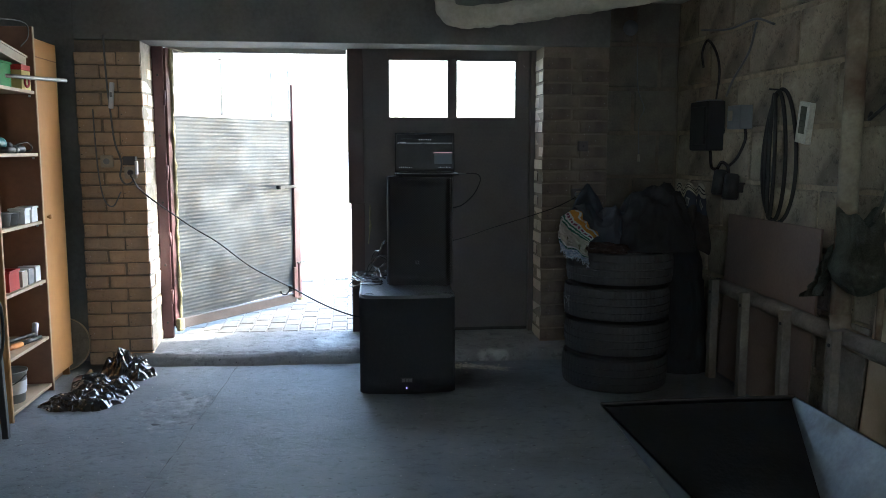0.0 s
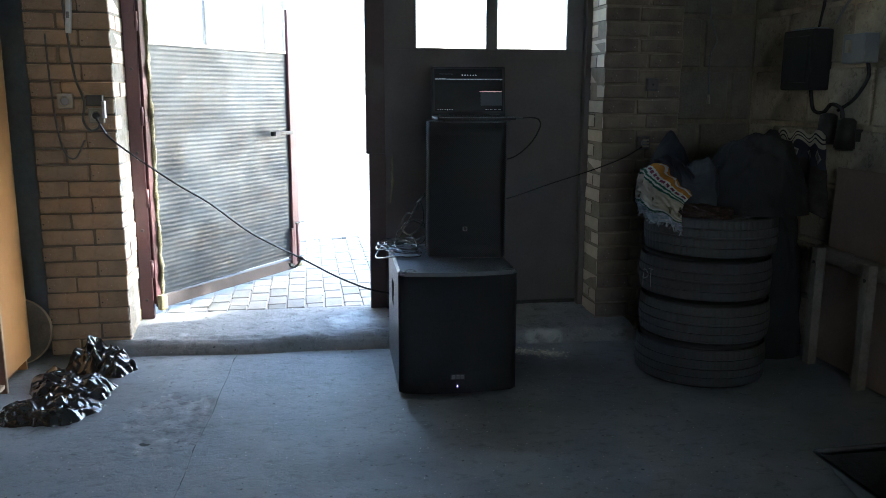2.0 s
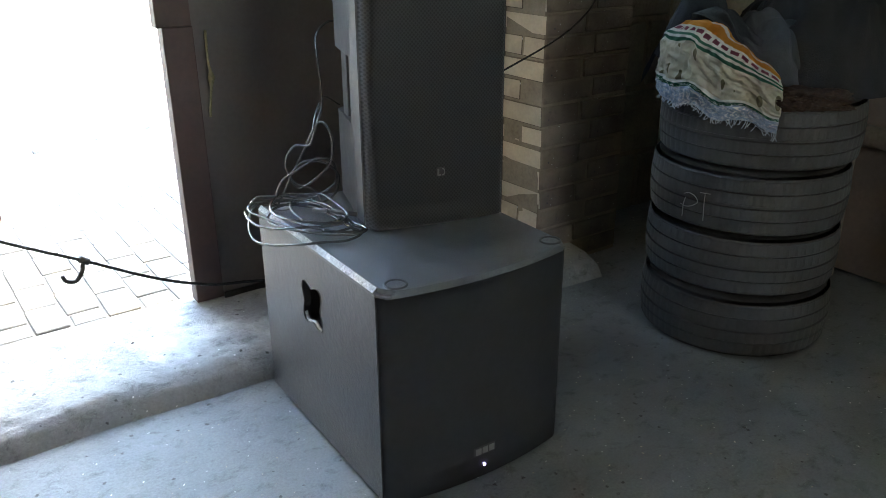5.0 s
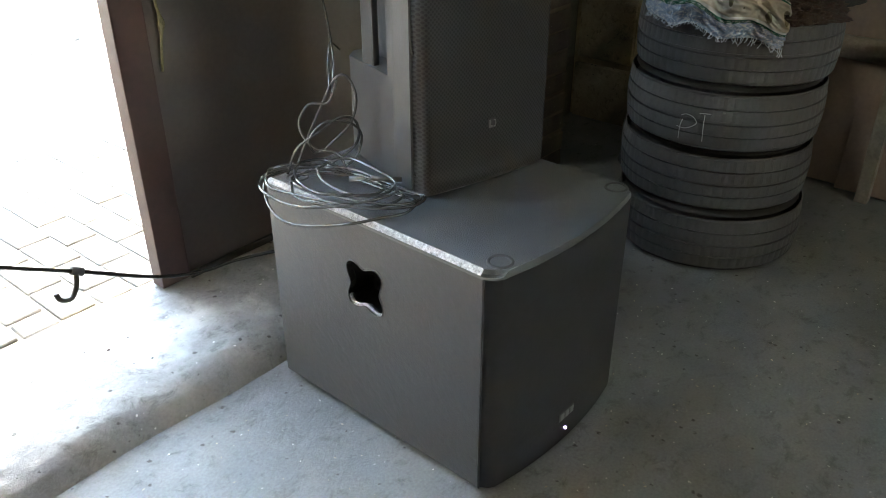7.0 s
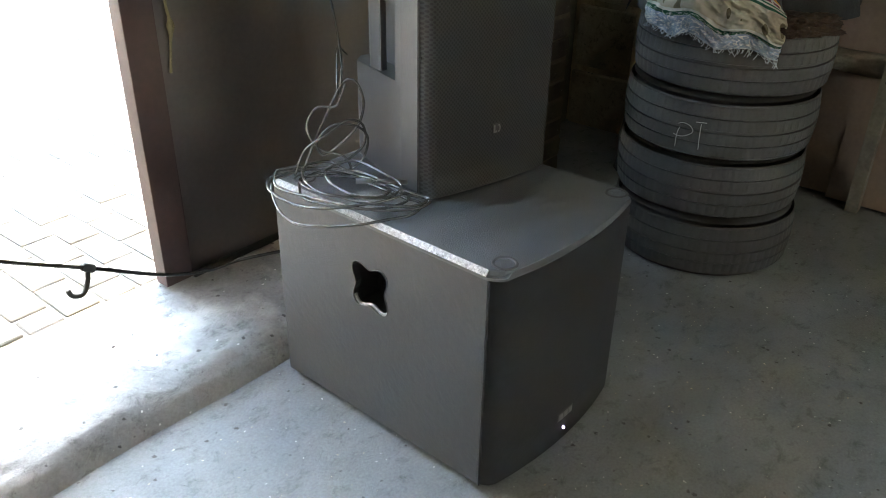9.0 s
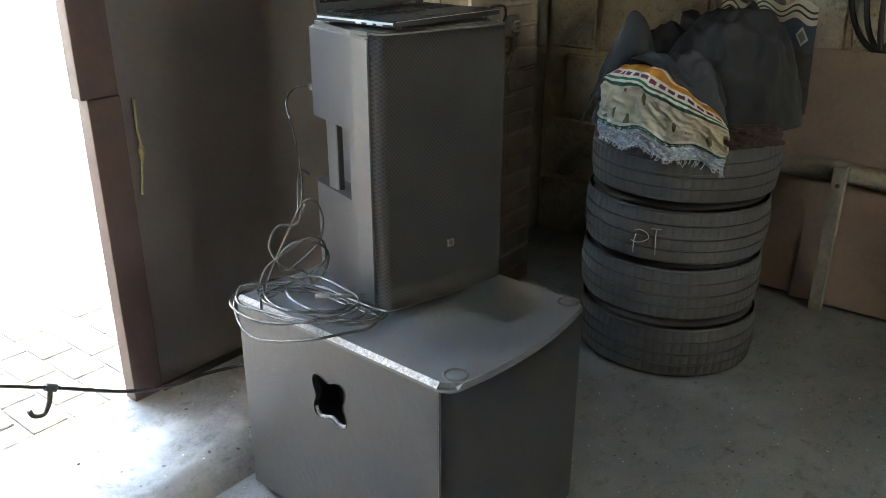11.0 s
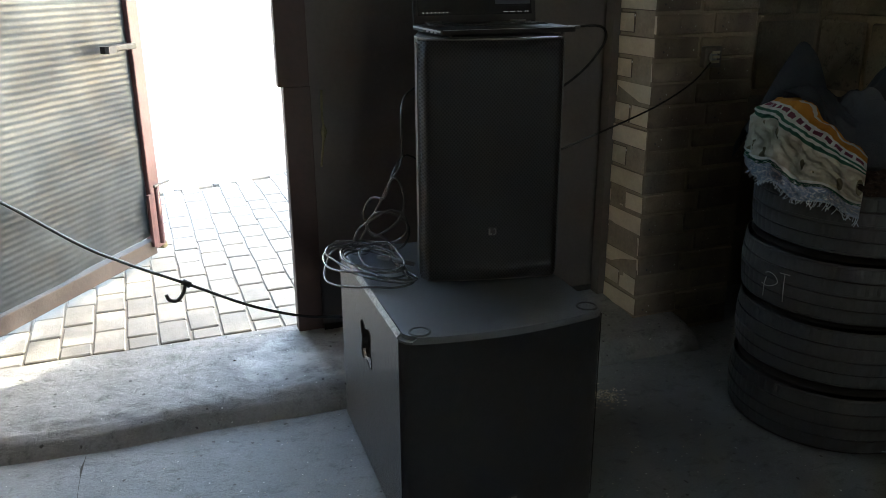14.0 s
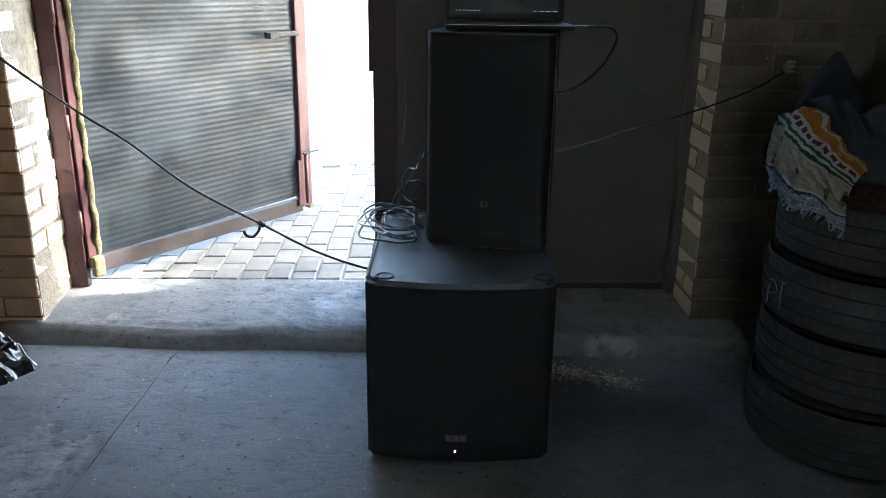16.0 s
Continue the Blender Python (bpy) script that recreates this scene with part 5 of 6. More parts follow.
z1, z2, z3, z4, z5, z6 = SHELVES
crate("green_box", "small green plastic box on the top shelf", (-1.90, 5.50, z1), (-1.76, 5.72, z1 + 0.14), GREEN_PLASTIC)
tray = crate("white_tray", "long white plastic tray lying tilted across the green box", (-1.92, 5.44, z1 + 0.150), (-1.73, 5.86, z1 + 0.21), OLD_WHITE, cat="tray")
tray.matrix_basis = Matrix.Translation((0, 5.72, z1 + 0.150)) @ Matrix.Rotation(radians(-7), 4, "X") @ Matrix.Translation((0, -5.72, -z1 - 0.150))
yb = holder("yellow_box", "pale yellow cardboard box on the top shelf", "box")
part("carton", box((-1.82, 5.745, z1), (-1.715, 5.87, z1 + 0.105), 0.003), YELLOW, yb)
part("lid", box((-1.822, 5.743, z1 + 0.105), (-1.713, 5.872, z1 + 0.135), 0.003), RED_PLASTIC, yb, "red box lid")
ringo = lathe([(0.02, 0.0), (0.03, 0.006), (0.036, 0.0), (0.03, -0.006), (0.02, 0.0)], 24)
bmesh.ops.transform(ringo, matrix=Matrix.Translation((-1.709, 5.80, z1 + 0.045)) @ Matrix.Rotation(radians(90), 4, "Y"), verts=ringo.verts)
part("label_ring", ringo, RED_PLASTIC, yb, smooth=True)
wire = holder("wire_loop", "loose dark wire looped on top of the shelves", "wire")
part("strand", tube([(-1.9, 5.35, 2.0), (-1.82, 5.5, 2.06), (-1.76, 5.7, 2.10), (-1.72, 5.86, 2.10), (-1.715, 5.87, 2.03), (-1.73, 5.80, 1.97)], 0.003), GREY_CABLE, wire, smooth=True)
rod = holder("metal_tube", "thin bright metal tube sticking out of the shelves", "tube")
part("tube", cyl((-2.0, 5.30, 1.80), (-1.555, 5.97, 1.80), 0.011), CHROME, rod, smooth=True)
part("cap", cyl((-1.557, 5.968, 1.80), (-1.552, 5.975, 1.80), 0.012), DARK_STEEL, rod)
tool = holder("angle_grinder", "teal and black power tool lying on a shelf", "power tool")
part("body", tube([(-1.86, 5.40, z2 + 0.05), (-1.83, 5.55, z2 + 0.055), (-1.80, 5.64, z2 + 0.05)], lambda w: 0.034 + 0.012 * math.sin(w * 3.1), 14), TEAL, tool, smooth=True)
part("head", cyl((-1.795, 5.67, z2 + 0.002), (-1.79, 5.67, z2 + 0.06), 0.034, bevel=0.006), BLACK_PLASTIC, tool, smooth=True)
part("side_handle", cyl((-1.79, 5.69, z2 + 0.03), (-1.74, 5.78, z2 + 0.022), 0.016, 0.02, bevel=0.004), BLACK_PLASTIC, tool, smooth=True)
part("cord", tube([(-1.80, 5.72, z2 + 0.03), (-1.74, 5.83, z2 + 0.06), (-1.73, 5.86, z2 + 0.02), (-1.78, 5.80, z2 + 0.006)], 0.005), CABLE, tool, smooth=True)
drill = holder("torch", "small black torch on the tool shelf", "torch")
part("barrel", cyl((-1.76, 5.52, z2 + 0.018), (-1.73, 5.62, z2 + 0.018), 0.016, bevel=0.003), BLACK_PLASTIC, drill, smooth=True)
part("lens_ring", cyl((-1.73, 5.62, z2 + 0.018), (-1.725, 5.64, z2 + 0.018), 0.018), CHROME, drill, smooth=True)
for k, (y, r, h, m_) in enumerate(((5.50, 0.055, 0.075, GREY_PLASTIC), (5.615, 0.05, 0.07, GREY_PLASTIC))):
    cup("plastic_cup", "grey plastic tub with small parts", -1.775, y, z3, r, h, m_)
crate("white_box", "small white open box on a shelf", (-1.80, 5.68, z3), (-1.72, 5.75, z3 + 0.085), WHITE_PLASTIC)
crate("white_box", "small white open box beside another", (-1.80, 5.785, z3), (-1.72, 5.865, z3 + 0.088), WHITE_PLASTIC)
crate("red_box", "red plastic box with cable rolls inside", (-1.84, 5.45, z4), (-1.73, 5.58, z4 + 0.11), RED_PLASTIC)
roll = holder("tape_roll", "grey roll of tape in the red box", "tape")
tr = lathe([(0.025, 0.0), (0.042, 0.0), (0.042, 0.03), (0.025, 0.03), (0.025, 0.0)], 24)
bmesh.ops.transform(tr, matrix=Matrix.Translation((-1.80, 5.50, z4 + 0.062)) @ Matrix.Rotation(radians(80), 4, "Y"), verts=tr.verts)
part("ring", tr, WHITE_PLASTIC, roll, smooth=True)
for k, (y, m_) in enumerate(((5.61, OLD_WHITE), (5.70, GREY_PLASTIC), (5.80, WHITE_PLASTIC))):
    bx = holder("carton", ("yellowed white carton on a shelf", "grey carton on a shelf", "white carton on a shelf")[k], "box")
    part("body", box((-1.82, y, z4), (-1.725, y + 0.075, z4 + 0.085), 0.003), m_, bx)
    part("flap", box((-1.822, y - 0.001, z4 + 0.085), (-1.723, y + 0.04, z4 + 0.088)), WHITE_PLASTIC, bx)
hm = holder("hammer", "wooden-handled hammer lying on a low shelf", "hammer")
part("handle", tube([(-1.88, 5.45, z5 + 0.03), (-1.80, 5.62, z5 + 0.035), (-1.74, 5.76, z5 + 0.04)], 0.011), DARK_STEEL, hm, smooth=True)
part("head", cyl((-1.745, 5.775, z5 + 0.004), (-1.735, 5.775, z5 + 0.10), 0.017, bevel=0.003), SILVER, hm, smooth=True)
lev = holder("screwdriver", "orange and black handled tool on a low shelf", "tool")
part("grip", cyl((-1.80, 5.44, z5 + 0.016), (-1.755, 5.62, z5 + 0.016), 0.015, bevel=0.003), ORANGE_PLASTIC, lev, smooth=True)
part("shaft", cyl((-1.755, 5.62, z5 + 0.016), (-1.72, 5.80, z5 + 0.014), 0.012, bevel=0.002), BLACK_PLASTIC, lev, smooth=True)
bucket = holder("paint_bucket", "old splashed paint bucket on the bottom shelf", "bucket", at=Matrix.Translation((-1.80, 5.55, z6)))
part("pail", lathe([(0.004, 0.0), (0.07, 0.0), (0.085, 0.17), (0.09, 0.175), (0.09, 0.165), (0.081, 0.165), (0.067, 0.006), (0.004, 0.006)], 32), GREY_PLASTIC, bucket, smooth=True)
part("bail", tube([(0.088, 0, 0.15), (0.06, -0.06, 0.12), (0.0, -0.092, 0.10), (-0.06, -0.06, 0.12), (-0.088, 0, 0.15)], 0.003, 6), DARK_STEEL, bucket, smooth=True)
part("paint_splash", lathe([(0.078, 0.05), (0.0835, 0.10), (0.0838, 0.12)], 24), WHITE_PLASTIC, bucket, smooth=True)
trestle = holder("steel_trestle", "dark steel trestle leg standing beside the shelves", "trestle")
part("leg", box((-1.655, 5.06, 0.0), (-1.625, 5.09, 0.98), 0.003, m=Matrix.Translation((-1.64, 5.075, 0)) @ Matrix.Rotation(radians(-1.5), 4, "Y") @ Matrix.Translation((1.64, -5.075, 0))), DARK_STEEL, trestle)
part("leg", box((-2.05, 5.06, 0.0), (-2.02, 5.09, 0.98), 0.003), DARK_STEEL, trestle)
part("crossbar", box((-2.03, 5.066, 0.94), (-1.66, 5.084, 0.97), 0.002), DARK_STEEL, trestle)
part("hose", tube([(-1.66, 5.05, 0.72), (-1.62, 5.055, 0.66), (-1.615, 5.05, 0.5), (-1.65, 5.045, 0.36), (-1.70, 5.05, 0.33)], 0.008), CABLE, trestle, smooth=True)

disc = holder("round_board", "thin round wooden board leaning against the wall", "board", at=Matrix.Translation((-1.790, 6.325, 0.0)) @ Matrix.Rotation(radians(-10), 4, "X"))
dd = lathe([(0.001, 0.0), (0.165, 0.0), (0.168, 0.004), (0.168, 0.012), (0.165, 0.016), (0.001, 0.016)], 56)
bmesh.ops.transform(dd, matrix=Matrix.Translation((0, 0, 0.168)) @ Matrix.Rotation(radians(90), 4, "X"), verts=dd.verts)
part("disc", dd, OLD_WOOD, disc, smooth=False)
dd = lathe([(0.166, -0.001), (0.172, 0.0), (0.172, 0.016), (0.166, 0.017)], 56)
bmesh.ops.transform(dd, matrix=Matrix.Translation((0, 0, 0.168)) @ Matrix.Rotation(radians(90), 4, "X"), verts=dd.verts)
part("edge", dd, EDGE_WOOD, disc, smooth=True)

# ---- black plastic bags on the floor ----
def bag_fn(sx, sy, sz, seed):
    """A limp plastic bag: a low irregular mound of long sharp creases."""
    def fn(u, v):
        a = 2 * math.pi * u
        r = math.sin(v * math.pi / 2)
        rim = 1 + 0.30 * noise.noise(Vector((math.cos(a) * 1.6, math.sin(a) * 1.6, seed)))
        x, y = sx * r * rim * math.cos(a), sy * r * rim * math.sin(a)
        q = Vector((x * 6 + y * 4, y * 17 - x * 6, seed))
        w = Vector((x * 20, y * 17 + x * 11, seed + 4))
        f = 0.62 * (1 - 2.4 * abs(noise.noise(q))) + 0.34 * (1 - 2.4 * abs(noise.noise(w))) + 0.8 * noise.noise(Vector((x * 6, y * 6, seed)))
        z = sz * (1 - r ** 2.5) * (0.72 + 0.62 * f) + 0.010 * (1 - r ** 8)
        return Vector((x + 0.02 * noise.noise(w * 1.3), y + 0.02 * noise.noise(w * 1.4 + q), max(0.001, z)))
    bm = sheet(120, 46, fn)
    bmesh.ops.remove_doubles(bm, verts=bm.verts, dist=0.0006)
    bmesh.ops.triangulate(bm, faces=bm.faces)
    return bm


for k, (x, y, sx, sy, sz, rz) in enumerate(((-1.44, 5.60, 0.23, 0.13, 0.055, 5), (-1.35, 5.84, 0.17, 0.14, 0.065, 40), (-1.50, 5.93, 0.13, 0.13, 0.07, 10), (-1.35, 6.17, 0.13, 0.19, 0.12, 60))):
    ob = thing("plastic_bag", bag_fn(sx, sy, sz, 3.0 + 2.7 * k), BAG, "crumpled shiny black plastic bag lying on the floor", "plastic bag", smooth=True, group="plastic bags by the pier")
    ob.matrix_basis = pose(x, y, 0.001, 0, 0, rz)

# ---- mortar trough in the foreground ----
TRX0, TRX1, TRY0, TRY1, TRZ = 0.935, 1.655, 2.15, 3.73, 0.512
# near-black bottom colour imitates the deep shade inside the trough
TROUGH_SHADE = mat("tar_crust", (0.016, 0.016, 0.016), (0.009, 0.009, 0.009), rough=0.85, scale=10, fine=60, bump=0.6)
trough = holder("metal_trough", "empty dark galvanised steel trough on a low frame", "trough")


def trough_z(y):
    """The bottom: a long slope down from the far rim, a flat floor, and a steep near end."""
    return max(TRZ - 0.012 - (TRY1 - y) * 0.5, 0.12, TRZ - 0.012 - (y - TRY0) * 1.6)


bm = bmesh.new()
rows = []
for y in (TRY0, 2.2, 2.3, TRY0 + 0.242, 2.6, 2.946, 3.1, 3.3, 3.5, 3.65, TRY1):
    zb = trough_z(y)
    k = (TRZ - zb) * 0.58
    rows.append([bm.verts.new(p) for p in ((TRX0 - 0.005, y, TRZ - 0.006), (TRX0 - 0.005, y, TRZ), (TRX0, y, TRZ), (TRX0 + k, y, zb), (TRX1 - k, y, zb), (TRX1, y, TRZ), (TRX1 + 0.008, y, TRZ), (TRX1 + 0.008, y, TRZ - 0.012))])
for a, b in zip(rows, rows[1:]):
    for k in range(7):
        if k != 3:
            bm.faces.new((a[k], a[k + 1], b[k + 1], b[k]))
bm.faces.new(rows[0][2:6])
bm.faces.new(rows[-1][2:6])
bottom = bmesh.new()
br = [[bottom.verts.new(v.co) for v in r[3:5]] for r in rows]
for a, b in zip(br, br[1:]):
    bottom.faces.new((a[0], a[1], b[1], b[0]))
for q in (bm, bottom):
    bmesh.ops.solidify(q, geom=q.faces[:], thickness=0.003)
part("tray", bm, ZINC, trough)
part("bottom", bottom, TROUGH_SHADE, trough, "sloping bottom, blackened for the shade inside the trough", smooth=False)
part("rim_bead", tube([(TRX0 - 0.004, TRY1 + 0.002, TRZ), ((TRX0 + TRX1) / 2, TRY1 + 0.006, TRZ + 0.003), (TRX1 + 0.004, TRY1 + 0.002, TRZ)], 0.006), DARK_STEEL, trough, smooth=True)
for x in (TRX0 + 0.19, TRX1 - 0.19):
    for y in (2.42, 2.90):
        part("leg", cyl((x, y, 0), (x, y, 0.121), 0.016, seg=16), DARK_STEEL, trough, smooth=True)
    part("runner", cyl((x, 2.42, 0.05), (x, 2.90, 0.05), 0.012, seg=12), DARK_STEEL, trough, smooth=True)

# ---- along the block wall ----
fence = holder("timber_railing", "low weathered timber railing standing along the block wall", "railing")
part("top_rail", tube([(2.335, 5.80, 0.57), (2.335, 5.6, 0.565), (2.33, 5.0, 0.555), (2.33, 4.4, 0.54), (2.335, 3.7, 0.53)], 0.042, 12, 5, wobble=0.25), OLD_WOOD, fence, "thick weathered pole", smooth=True)
for k, y in enumerate((5.72, 5.33, 4.89, 4.46, 4.0)):
    post = part("post", box((2.245, y - 0.022, 0.0), (2.292, y + 0.026, 0.615 - 0.012 * k), 0.003), OLD_WOOD, fence)
    part("bolt_head", cyl((2.241, y, 0.54 - 0.01 * k), (2.246, y, 0.54 - 0.01 * k), 0.009, seg=8), DARK_STEEL, post)


def board(name, label, lo, hi, material, lean=4.0, cat="board"):
    """A board that leans back against the side wall; lo and hi give (y, z)."""
    ob = holder(name, label, cat, at=Matrix.Translation((2.385, 0, 0)))
    (y0, z0), (y1, z1) = lo, hi
    h = z1 - z0
    m = Matrix.Translation((0, 0, z0)) @ Matrix.Rotation(radians(lean), 4, "Y")
    part("sheet", box((-0.012 - math.sin(radians(lean)) * h, y0, 0), (-math.sin(radians(lean)) * h, y1, h), 0.002, m=m), material, ob)
    return ob


board("leaning_board", "large brown hardboard sheet leaning against the block wall", (4.78, 0.012), (5.78, 1.015), HARDBOARD, 2.0)
board("leaning_board", "small dusty brown board leaning behind the railing", (5.05, 0.0), (5.45, 0.46), HARDBOARD, 9.0)
board("leaning_board", "grey rough plank leaning behind the railing", (4.36, 0.0), (4.60, 0.60), OLD_WOOD, 5.0)
board("leaning_board", "pale plywood offcut leaning on the wall", (3.75, 0.0), (4.33, 0.72), EDGE_WOOD, 4.0)
pipe = holder("wall_pipe", "thick old painted heating pipe running up the block wall", "pipe")
part("pipe", tube([(2.345, 4.545, 0.60), (2.35, 4.55, 1.0), (2.355, 4.555, 1.5), (2.355, 4.555, 2.0), (2.355, 4.55, 2.435)], 0.046, 20, 6, wobble=0.10), OLD_PIPE, pipe, smooth=True)
part("elbow", tube([(2.345, 4.545, 0.64), (2.35, 4.53, 0.56), (2.36, 4.46, 0.53), (2.37, 4.2, 0.52), (2.37, 3.6, 0.52)], 0.05, 18, 6), OLD_PIPE, pipe, smooth=True)
p2 = holder("thin_wall_pipe", "thin rusty gas pipe with a valve on the block wall", "pipe")
part("pipe", tube([(2.36, 4.28, 0.55), (2.36, 4.28, 1.2), (2.36, 4.275, 1.9), (2.36, 4.27, 2.435)], 0.016, 12, 5), OLD_PIPE, p2, smooth=True)
part("valve_body", cyl((2.36, 4.28, 1.60), (2.36, 4.28, 1.72), 0.028, bevel=0.006), DARK_STEEL, p2, smooth=True)
part("valve_handle", tube([(2.33, 4.28, 1.60), (2.30, 4.31, 1.56), (2.30, 4.35, 1.54), (2.32, 4.37, 1.57)], 0.008), DARK_STEEL, p2, smooth=True)


def pouch_fn(u, v):
    """An open-topped canvas bag with a slack, scalloped rim over a fuller belly; v runs from the rim down."""
    a = 2 * math.pi * u
    c, d = math.cos(a), math.sin(a)
    sag = 0.026 * math.sin(4 * a + 0.6) + 0.016 * math.sin(7 * a)
    z = 1.115 + sag * (1 - v) ** 2 - 0.36 * v ** 0.9
    belly = 0.80 + 0.10 * math.cos(v * 9.4) + 0.22 * math.sin(v * 3.1)
    k = belly * max(0.0, 1 - max(0.0, v - 0.82) / 0.18) ** 0.5
    q = Vector((c * 1.6, d * 1.6 + v * 0.8, v * 2.4))
    f = 0.20 * (0.5 - abs(noise.noise(q * 1.9))) + 0.10 * noise.noise(q * 4.2) + 0.10 * (1 - v) * math.sin(7 * a)
    return Vector((min(2.408, 2.305 + 0.088 * k * (1 + f) * c), 4.365 + 0.135 * k * (1 + f) * d, z))


bag = holder("canvas_bag", "slack open dusty green canvas bag hanging beside the wall pipe", "bag")
part("body", sheet(96, 44, pouch_fn, 0.004), GREEN_CLOTH, bag, smooth=True)
part("strap", tube([(2.30, 4.27, 1.10), (2.33, 4.265, 1.18), (2.36, 4.27, 1.26)], 0.009, 8, 6), GREEN_CLOTH, bag, smooth=True)


def hung_fn(u, v):
    """A rag gathered at the pipe that fans out and hangs in long folds."""
    y = 4.60 + 0.20 * u * (0.55 + 0.45 * v) + 0.012 * math.sin(v * 9)
    z = 0.985 - 0.13 * u - v * (0.27 - 0.09 * u)
    w = 0.030 * math.sin(u * 13 + v * 3.5) * (0.35 + v) + 0.018 * noise.noise(Vector((u * 7, v * 6, 3)))
    return Vector((2.325 - 0.03 * v + 0.02 * u + w, y, z))


thing("hung_rag", sheet(56, 44, hung_fn, 0.004), GREEN_CLOTH, "crumpled grey-green rag hanging beside the pipe", "rag", smooth=True)
coil = holder("hanging_hose", "thick dark rubber hose hanging in a long loop on the wall", "hose")
HOSE = mat("dull_hose_rubber", (0.035, 0.034, 0.033), (0.02, 0.02, 0.019), rough=0.8, bump=0.05)
for k in range(3):
    a, off = (0.175, 0.105, 0.030)[k], 0.010 * k
    pts = []
    for q in range(25):
        th_ = 2 * math.pi * q / 24
        pts.append((2.40 - off * 1.6, 5.27 + a * math.sin(th_) * (1.0 - 0.15 * math.cos(th_)) + 0.01 * k, 1.37 + (0.365 - 0.012 * k) * math.cos(th_)))
    part("loop", tube(pts, 0.0105, 9, 3), HOSE, coil, smooth=True)
part("nail", cyl((2.42, 5.28, 1.73), (2.33, 5.28, 1.735), 0.005, seg=10), DARK_STEEL, coil)
FOIL = mat("crinkled_foil", (0.66, 0.64, 0.55), (0.42, 0.40, 0.34), rough=0.4, metal=0.3, scale=30, fine=120, bump=0.8)
gauge = holder("thermometer", "small silvery framed wall thermometer on the block wall", "thermometer", at=Matrix.Translation((2.40, 5.02, 1.545)) @ Matrix.Rotation(radians(9), 4, "X"))
part("frame", box((-0.02, -0.052, -0.105), (0.012, 0.052, 0.105), 0.004), FOIL, gauge, "crinkled foil-covered frame")
part("plate", box((-0.0225, -0.027, -0.055), (-0.019, 0.027, 0.085), 0.001), GREEN_CLOTH, gauge)
for z in (0.04, 0.01, -0.02):
    part("scale_bar", box((-0.0235, -0.02, z), (-0.0222, 0.02, z + 0.003)), DARK_STEEL, gauge)
fuse = holder("fuse_box", "black wall-mounted fuse box with cables", "fuse box")
part("case", box((2.30, 5.97, 1.40), (2.419, 6.25, 1.715), 0.015), LAPTOP_BLACK, fuse)
part("cover", box((2.29, 6.0, 1.44), (2.302, 6.22, 1.68), 0.008), LAPTOP_BLACK, fuse)
part("top_edge", box((2.31, 6.0, 1.716), (2.40, 6.18, 1.722)), GREY_PLASTIC, fuse)
jb = holder("switch_box", "grey metal switch box on the block wall", "switch box")
part("case", box((2.34, 5.62, 1.53), (2.419, 5.79, 1.67), 0.006), GREY_PLASTIC, jb)
part("lever", box((2.325, 5.72, 1.58), (2.341, 5.75, 1.64), 0.003), OLD_WHITE, jb)
wires = holder("wall_wiring", "old dark wires running over the block wall", "wiring")
for pts, r in (([(2.41, 6.10, 1.72), (2.405, 6.06, 1.90), (2.405, 6.12, 2.03), (2.405, 6.25, 2.12), (2.405, 6.33, 2.05), (2.405, 6.30, 1.95)], 0.008),
               ([(2.405, 6.35, 2.2), (2.405, 5.95, 2.15), (2.405, 5.62, 2.16), (2.405, 5.40, 2.10)], 0.007),
               ([(2.405, 5.60, 2.14), (2.405, 5.68, 1.98), (2.405, 5.86, 1.84), (2.405, 5.95, 1.74)], 0.007),
               ([(2.395, 5.66, 1.53), (2.38, 5.63, 1.46), (2.37, 5.70, 1.36), (2.37, 5.82, 1.30)], 0.009),
               ([(2.36, 6.05, 1.40), (2.34, 5.98, 1.30), (2.33, 5.88, 1.29), (2.33, 5.82, 1.33), (2.33, 5.74, 1.31), (2.33, 5.72, 1.26)], 0.010)):
    part("wire", tube(pts, r), CABLE if r > 0.0075 else GREY_CABLE, wires, smooth=True)
for y, z in ((5.84, 1.20), (5.69, 1.18)):
    mo = holder("floodlight", "small dark cylindrical work lamp hanging on the wall", "lamp")
    part("body", cyl((2.33, y, z - 0.07), (2.35, y + 0.02, z + 0.08), 0.05, 0.042, 24, 0.008), DARK_STEEL, mo, smooth=True)
    part("bracket", box((2.36, y - 0.01, z - 0.03), (2.419, y + 0.015, z + 0.03), 0.002), DARK_STEEL, mo)


def rag_fn(u, v):
    y = 5.79 - u * 0.33
    z = 1.205 + 0.012 * math.sin(u * 17) - v * (0.36 + 0.05 * math.sin(u * 9))
    x = 2.035 + 0.035 * u + 0.03 * v + 0.016 * math.sin(u * 12 + v * 3) * (0.3 + v) + 0.014 * noise.noise(Vector((u * 6, v * 4, 1)))
    return Vector((x, y, z))


